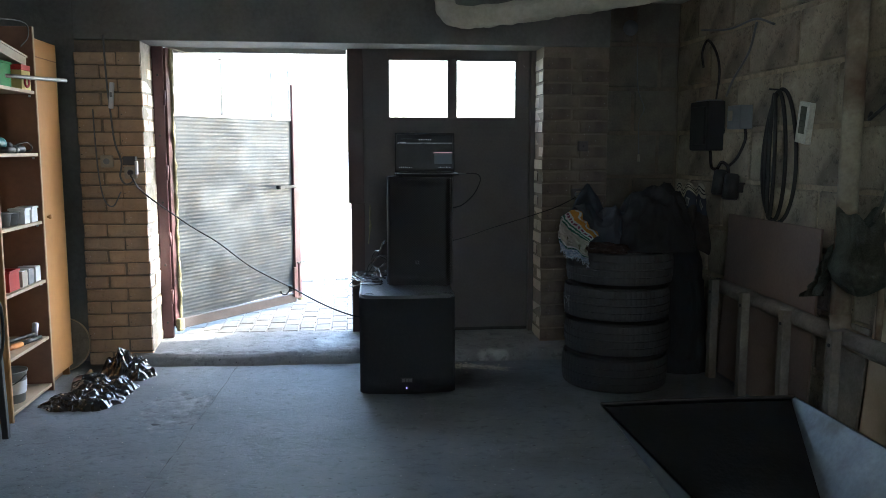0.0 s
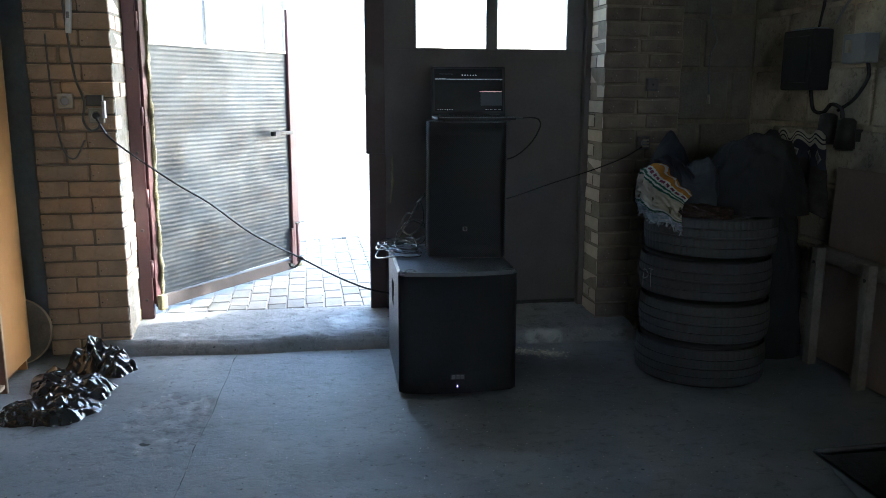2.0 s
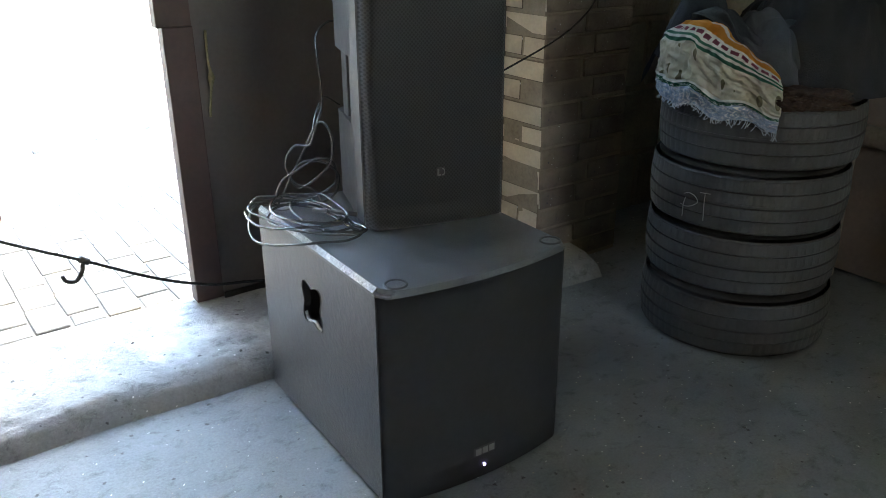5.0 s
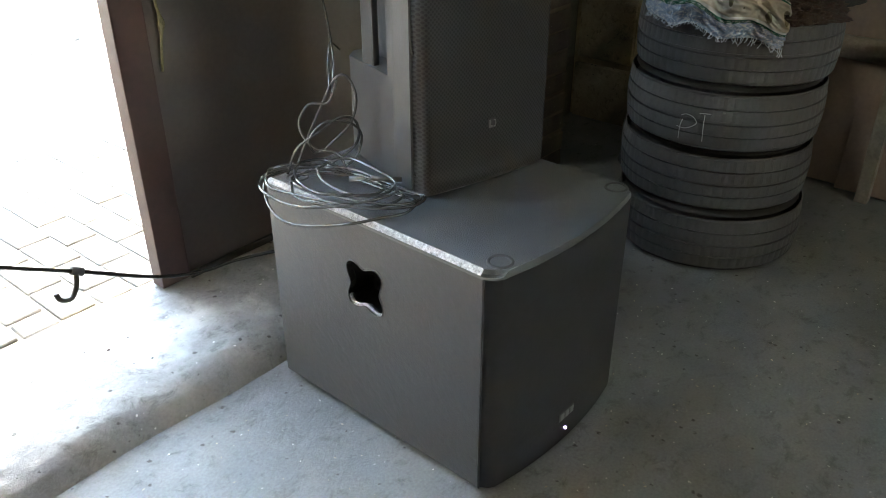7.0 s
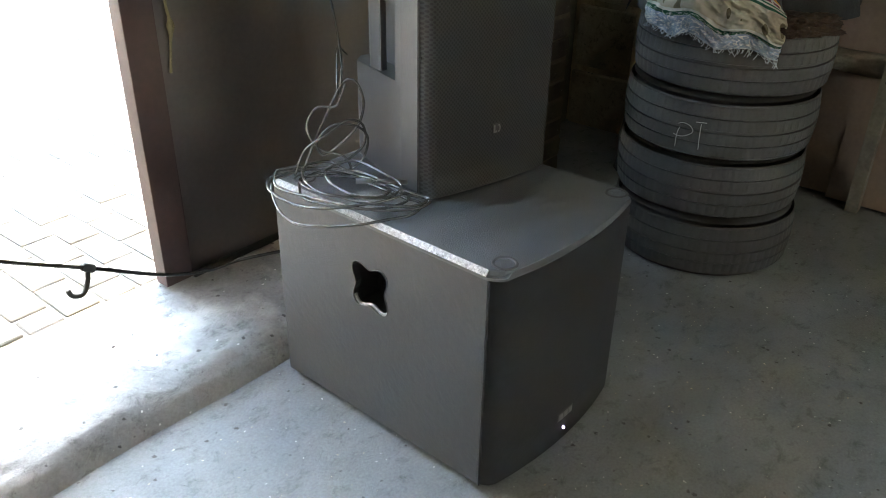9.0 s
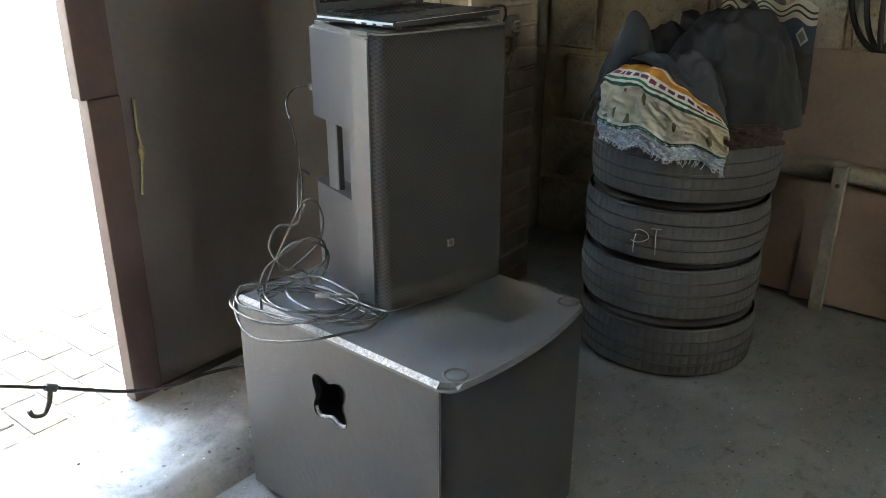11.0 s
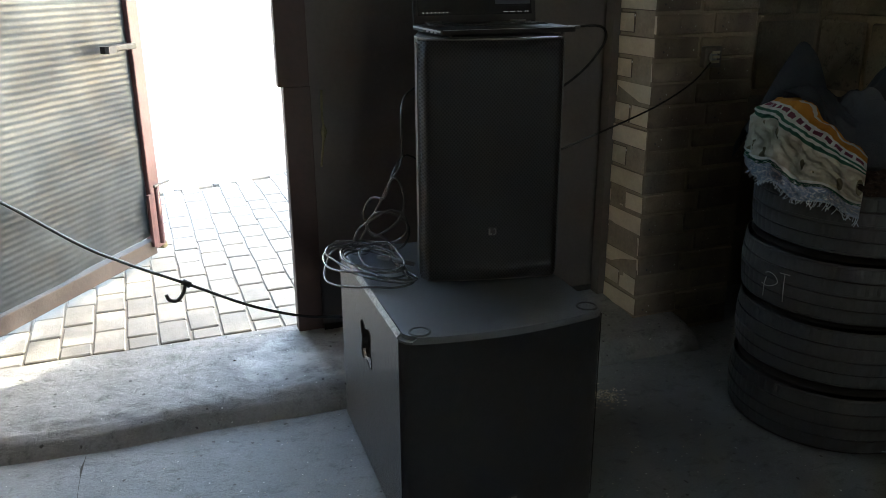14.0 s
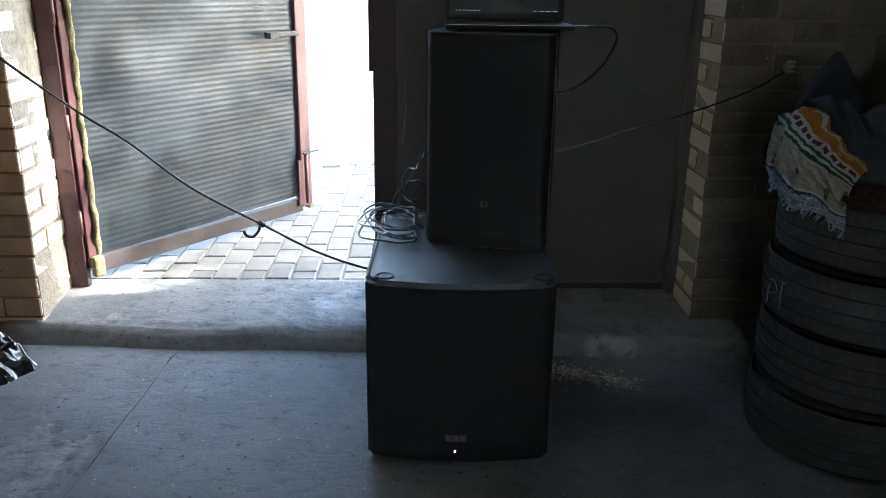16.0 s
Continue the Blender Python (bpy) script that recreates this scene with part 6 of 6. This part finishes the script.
def hem_mat():
    """Dark patterned cotton: a pale wavy hem with dark lines, a row of diamonds below it, plain brown further down."""
    m = mat("wavy_hem_cotton", (0.075, 0.060, 0.052), (0.035, 0.028, 0.025), rough=0.95, scale=16, fine=120, bump=0.4)
    nt = m.node_tree
    b = nt.nodes["Principled BSDF"]
    uv = nt.nodes.new("ShaderNodeUVMap")
    sp = nt.nodes.new("ShaderNodeSeparateXYZ")
    nt.links.new(uv.outputs[0], sp.inputs[0])
    u, v = sp.outputs[0], sp.outputs[1]

    def op(kind, *vals):
        n = nt.nodes.new("ShaderNodeMath")
        n.operation = kind
        for i, q in enumerate(vals):
            if isinstance(q, (int, float)):
                n.inputs[i].default_value = q
            else:
                nt.links.new(q, n.inputs[i])
        return n.outputs[0]

    def over(colour, fac, below):
        mx = nt.nodes.new("ShaderNodeMix")
        mx.data_type = "RGBA"
        mx.inputs[7].default_value = (*colour, 1)
        nt.links.new(fac, mx.inputs[0])
        nt.links.new(below, mx.inputs[6])
        return mx.outputs[2]

    w = op("ADD", v, op("MULTIPLY", op("SINE", op("MULTIPLY", u, 19.0)), 0.022))
    du = op("ABSOLUTE", op("SUBTRACT", op("FRACT", op("MULTIPLY", u, 4.0)), 0.5))
    dv = op("ABSOLUTE", op("SUBTRACT", v, 0.30))
    d = op("ADD", op("MULTIPLY", du, 0.30), dv)
    col = b.inputs["Base Color"].links[0].from_socket
    col = over((0.055, 0.060, 0.080), op("LESS_THAN", v, 0.42), col)
    col = over((0.40, 0.38, 0.34), op("LESS_THAN", d, 0.085), col)
    col = over((0.16, 0.155, 0.15), op("LESS_THAN", d, 0.055), col)
    col = over((0.46, 0.41, 0.31), op("LESS_THAN", w, 0.165), col)
    for at in (0.055, 0.105):
        col = over((0.05, 0.045, 0.04), op("COMPARE", w, at, 0.010), col)
    nt.links.new(col, b.inputs["Base Color"])
    return m


thing("patterned_rag", sheet(48, 40, rag_fn, 0.004), hem_mat(), "dark patterned cloth with pale wavy hem on the bundle", "cloth", smooth=True)
cap = holder("round_plate", "round pale blanking plate on the corner wall", "plate")
part("disc", cyl((2.05, 6.74, 2.265), (2.05, 6.755, 2.265), 0.055, bevel=0.004), GREY_PLASTIC, cap, smooth=True)
pull = holder("pull_cord", "hanging light cord with a small white pull", "cord")
part("cord", tube([(2.10, 6.735, 2.15), (2.11, 6.73, 1.85), (2.16, 6.73, 1.70), (2.125, 6.73, 1.60), (2.13, 6.73, 1.37)], 0.004), GREY_CABLE, pull, smooth=True)
part("pull", cyl((2.13, 6.73, 1.32), (2.13, 6.73, 1.375), 0.012, 0.006), OLD_WHITE, pull, smooth=True)
duct = holder("wrapped_duct", "lagged pipe wrapped in dusty bandage under the ceiling", "duct")
part("pipe", tube([(0.60, 5.62, 2.44), (0.585, 5.61, 2.28), (0.60, 5.58, 2.17), (0.68, 5.52, 2.125), (0.85, 5.42, 2.125), (1.05, 5.30, 2.14), (1.35, 5.10, 2.165), (1.70, 4.86, 2.20), (2.41, 4.40, 2.27)], 0.058, 20, 8, wobble=0.22), PIPE_WRAP, duct, smooth=True)
hang = holder("ceiling_wire", "thin sagging wire strung below the ceiling", "wire")
part("strand", tube([(0.30, 5.0, 2.36), (0.55, 4.98, 2.24), (0.80, 4.95, 2.205), (1.05, 4.9, 2.20), (1.35, 4.85, 2.23), (1.8, 4.8, 2.36)], 0.004, 6, 8), WEB, hang, smooth=True)
swag = holder("door_wires", "loose dusty wires sagging along the top of the open door", "wire")
for k in range(3):
    part("strand", tube([(-1.13, 6.70, 2.075), (-0.95 + 0.02 * k, 6.95, 2.05 - 0.008 * k), (-0.75, 7.2, 2.01 - 0.014 * k), (-0.60, 7.42, 2.01 - 0.01 * k), (-0.42, 7.66, 2.03)], 0.006, 6, 6), PIPE_WRAP, swag, smooth=True)

# ---- litter on the floor ----
rng = random.Random(3)


def chips(n, pick, size):
    bm = bmesh.new()
    for _ in range(n):
        x, y = pick()
        s = size * rng.uniform(0.5, 1.4)
        a = rng.random() * 6.28
        c, d = math.cos(a) * s, math.sin(a) * s
        w = rng.uniform(0.2, 0.6)
        z = 0.005 + rng.random() * 0.004
        vs = [bm.verts.new(p) for p in ((x + c, y + d, z), (x - d * w, y + c * w, z), (x - c, y - d, z), (x + d * w, y - c * w, z))]
        tp = bm.verts.new((x, y, z + s * 0.5))
        for k in range(4):
            bm.faces.new((vs[k], vs[(k + 1) % 4], tp))
        bm.faces.new(vs)
    return bm


thing("floor_litter", chips(700, lambda: (lambda k: (0.69 + 0.33 * k + rng.gauss(0, 0.03), 6.17 - 0.14 * k + rng.gauss(0, 0.03)))(rng.random()), 0.0068), CHIPS, "small heap of straw and chips on the floor", "litter", kind="stuff")
thing("floor_grit", chips(900, lambda: (rng.uniform(-1.6, 1.2), rng.uniform(2.6, 6.2)), 0.0036), CHIPS, "scattered pale grit on the concrete floor", "grit", kind="stuff")
thing("dead_leaf", chips(1, lambda: (0, 0), 0.012), BROWN_CLOTH, "dry leaf lying on the threshold", "leaf").matrix_basis = pose(-0.20, 6.58, 0.10)

# ---- an unseen tree, added to shade the door and the near paving ----
tree = holder("tree", "unseen leafy tree beside the yard, added to cast dappled shade", "tree", at=Matrix.Translation((6.4, 9.2, 0.05)))
bm = tube([(0, 0, 0), (0.05, 0.03, 1.5), (-0.05, 0.05, 3.0), (0.02, 0.0, 4.4), (0.1, -0.1, 6.2)], lambda w: 0.17 * (1 - 0.8 * w), 12, 6)
for k in range(9):
    a = k * 2.4
    z = 3.0 + 0.33 * k
    tube([(0, 0, z), (0.6 * math.cos(a), 0.6 * math.sin(a), z + 0.5), (1.5 * math.cos(a), 1.5 * math.sin(a), z + 0.9)], lambda w: 0.06 * (1 - 0.85 * w), 7, 4, bm=bm)
part("trunk", bm, BARK, tree, smooth=True)
rng = random.Random(12)
vs, fs = [], []
for c in range(400):
    a, zz = rng.random() * 6.28, rng.uniform(-1, 1)
    rr = math.sqrt(max(0, 1 - zz * zz)) * rng.uniform(0.2, 1.0)
    cc = Vector((rr * math.cos(a) * 2.3, rr * math.sin(a) * 2.1 - 0.25, 6.2 + zz * 2.1))
    for _ in range(17):
        p = cc + Vector((rng.gauss(0, 0.06), rng.gauss(0, 0.06), rng.gauss(0, 0.05)))
        d1 = Vector((rng.uniform(-1, 1), rng.uniform(-1, 1), rng.uniform(-1, 1))).normalized()
        d2 = d1.orthogonal().normalized()
        n0 = len(vs)
        vs += [p + d1 * 0.065, p + d2 * 0.035, p - d1 * 0.065, p - d2 * 0.035]
        fs.append((n0, n0 + 1, n0 + 2, n0 + 3))
# low dense clumps, added to keep the sun off the near pavers
for c in range(330):
    cc = Vector((rng.uniform(-1.5, 1.5), rng.uniform(-1.7, 1.5), rng.uniform(3.5, 5.35)))
    for _ in range(22):
        p = cc + Vector((rng.gauss(0, 0.12), rng.gauss(0, 0.12), rng.gauss(0, 0.10)))
        d1 = Vector((rng.uniform(-1, 1), rng.uniform(-1, 1), rng.uniform(-1, 1))).normalized()
        d2 = d1.orthogonal().normalized()
        n0 = len(vs)
        vs += [p + d1 * 0.07, p + d2 * 0.04, p - d1 * 0.07, p - d2 * 0.04]
        fs.append((n0, n0 + 1, n0 + 2, n0 + 3))
me = bpy.data.meshes.new("crown")
me.from_pydata(vs, [], fs)
me.materials.append(LEAF)
crown = new("crown", me)
crown.parent = tree

# ---- bricks, blocks and pavers ----
rng = random.Random(21)


def piece_mesh(name, size, bevel, material, seed):
    r = random.Random(seed)
    bm = box((-size[0] / 2, -size[1] / 2, -size[2] / 2), (size[0] / 2, size[1] / 2, size[2] / 2))
    for v in bm.verts:
        v.co += Vector((r.uniform(-1, 1), r.uniform(-1, 1), r.uniform(-1, 1))) * bevel * 0.5
    bmesh.ops.bevel(bm, geom=bm.edges[:], offset=bevel, segments=1, affect="EDGES")
    return mesh_of(bm, name, material)


def piece(name, me, parent, at, rz=0.0, rx=0.0):
    ob = new(name, me)
    ob.parent = parent
    ob.matrix_basis = Matrix.Translation(at) @ Matrix.Rotation(rz, 4, "Z") @ Matrix.Rotation(rx, 4, "X")
    return ob


COURSE = 0.0838
BH = 0.0755
cache = {}


def sized(name, sx, sy, sz, bevel, material, lit_side=0):
    key = (name, round(sx, 3), round(sy, 3), round(sz, 3), rng.randrange(3), lit_side, len(material.name))
    if key not in cache:
        cache[key] = piece_mesh(name, (sx, sy, sz), bevel, material, hash(key[1:]) % 999)
        if lit_side:
            # faces towards the doorway take the brick colour with daylight painted in
            cache[key].materials.append(LIT_REVEAL if lit_side > 0 else PALE_BRICK)
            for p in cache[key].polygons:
                if p.normal.x * lit_side > 0.8:
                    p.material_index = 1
    return cache[key]


def lay_pier(parent, x_in, x_out, material):
    """Courses of a pier one and a half bricks square; x_in is the face towards the doorway."""
    sg = 1 if x_out > x_in else -1
    wide = abs(x_out - x_in)
    z = 0.012
    i = 0
    while z + BH < TOP:
        long_ = min(0.25, wide - 0.14)
        if i % 2 == 0:
            rects = [(0, long_, 0, 0.12), (long_ + 0.009, wide, 0, 0.25), (0, 0.12, 0.129, 0.37), (long_ + 0.009, wide, 0.259, 0.37)]
        else:
            rects = [(0, wide - long_ - 0.009, 0, 0.25), (wide - long_, wide, 0, 0.12), (0, wide - long_ - 0.009, 0.259, 0.37)]
        for a, b, c, d in rects:
            x = x_in + sg * (a + b) / 2
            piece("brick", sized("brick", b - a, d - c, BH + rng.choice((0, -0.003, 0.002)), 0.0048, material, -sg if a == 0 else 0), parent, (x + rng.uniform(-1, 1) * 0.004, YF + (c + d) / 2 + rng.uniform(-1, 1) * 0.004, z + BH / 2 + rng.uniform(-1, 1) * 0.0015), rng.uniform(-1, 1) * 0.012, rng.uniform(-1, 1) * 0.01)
        z += COURSE
        i += 1


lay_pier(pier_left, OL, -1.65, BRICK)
lay_pier(pier_right, OR, 1.798, SHADE_BRICK)

# concrete blocks of the side wall and of the corner niche
for c in range(8):
    z0 = -0.02 + c * 0.312
    off = (c % 2) * 0.27 + 0.05 * (c % 3)
    y = 6.74 - off
    while y > 2.6:
        ln = 0.50 + rng.uniform(-0.02, 0.02)
        y1 = y if y < 6.74 else 6.74
        hz = min(0.285, CEIL - 0.004 - z0)
        piece("concrete_block", sized("concrete_block", 0.05, round(ln, 2), round(hz, 3), 0.008, BLOCK), wall_right, (X1 + 0.016 + rng.uniform(-1, 1) * 0.003, y1 - ln / 2, z0 + hz / 2), rng.uniform(-1, 1) * 0.004)
        y = y1 - ln - 0.028
    if off > 0.12:
        hz = min(0.285, CEIL - 0.004 - z0)
        piece("concrete_block", sized("concrete_block", 0.05, off - 0.03, hz, 0.008, BLOCK), wall_right, (X1 + 0.016, 6.74 - off / 2 + 0.01, z0 + hz / 2))
    for a, b in (((1.81, 2.07), (2.095, 2.405)) if c % 2 else ((1.81, 2.26), (2.285, 2.405))):
        hz = min(0.285, CEIL - 0.004 - z0)
        piece("concrete_block", sized("concrete_block", b - a, 0.05, hz, 0.008, SHADE_BLOCK), wall_corner, ((a + b) / 2, 6.77, z0 + hz / 2))

# pavers before the door
JOINT = mat("joint_sand", (0.34, 0.305, 0.26), (0.22, 0.198, 0.165), rough=0.95, scale=20, fine=120, bump=0.5)
bm = extrude_outline([(-2.6, 6.781), (2.6, 6.781), (2.6, 9.86), (-2.6, 8.35)], 0.06, 0.1125)
paving = thing("pavement", bm, JOINT, "sunlit grey concrete block paving outside the garage door", "pavement", kind="structure")
meshes = [piece_mesh("paver", (0.1065, 0.188, 0.05), 0.004, PAVER, k) for k in range(4)]
rest = bmesh.new()
for c in range(46):
    x = -2.55 + c * 0.114
    y = 6.785 + (0.0 if c % 2 else -0.098) + rng.uniform(0, 0.012)
    while y < 10.0:
        ln = 0.190
        lo_y = max(y, 6.785)
        ln = y + 0.190 - lo_y
        cy = lo_y + ln / 2
        if ln > 0.03 and cy < 9.12 + 0.29 * x:
            at = (x + rng.uniform(-1, 1) * 0.003, cy, 0.096 + rng.uniform(-1, 1) * 0.0016)
            if -1.10 < x < 0.62 and cy < 9.6:
                me_p = rng.choice(meshes) if ln > 0.18 else sized("paver", 0.104, ln - 0.006, 0.05, 0.005, PAVER)
                piece("paver", me_p, paving, at, rng.uniform(-1, 1) * 0.015)
            else:
                box((at[0] - 0.053, cy - ln / 2, 0.07), (at[0] + 0.053, cy + ln / 2, at[2] + 0.025), bm=rest)
        y += 0.198
ob = part("far_pavers", rest, PAVER, paving)
ob["kind"] = "stuff"
# edging stones along the far side of the paving
kerb_mesh = piece_mesh("edging_stone", (0.245, 0.05, 0.07), 0.006, PAVER, 9)
for k in range(16):
    x = -1.1 + k * 0.241
    piece("edging_stone", kerb_mesh, paving, (x, 9.17 + 0.29 * x, 0.09), math.atan(0.29))
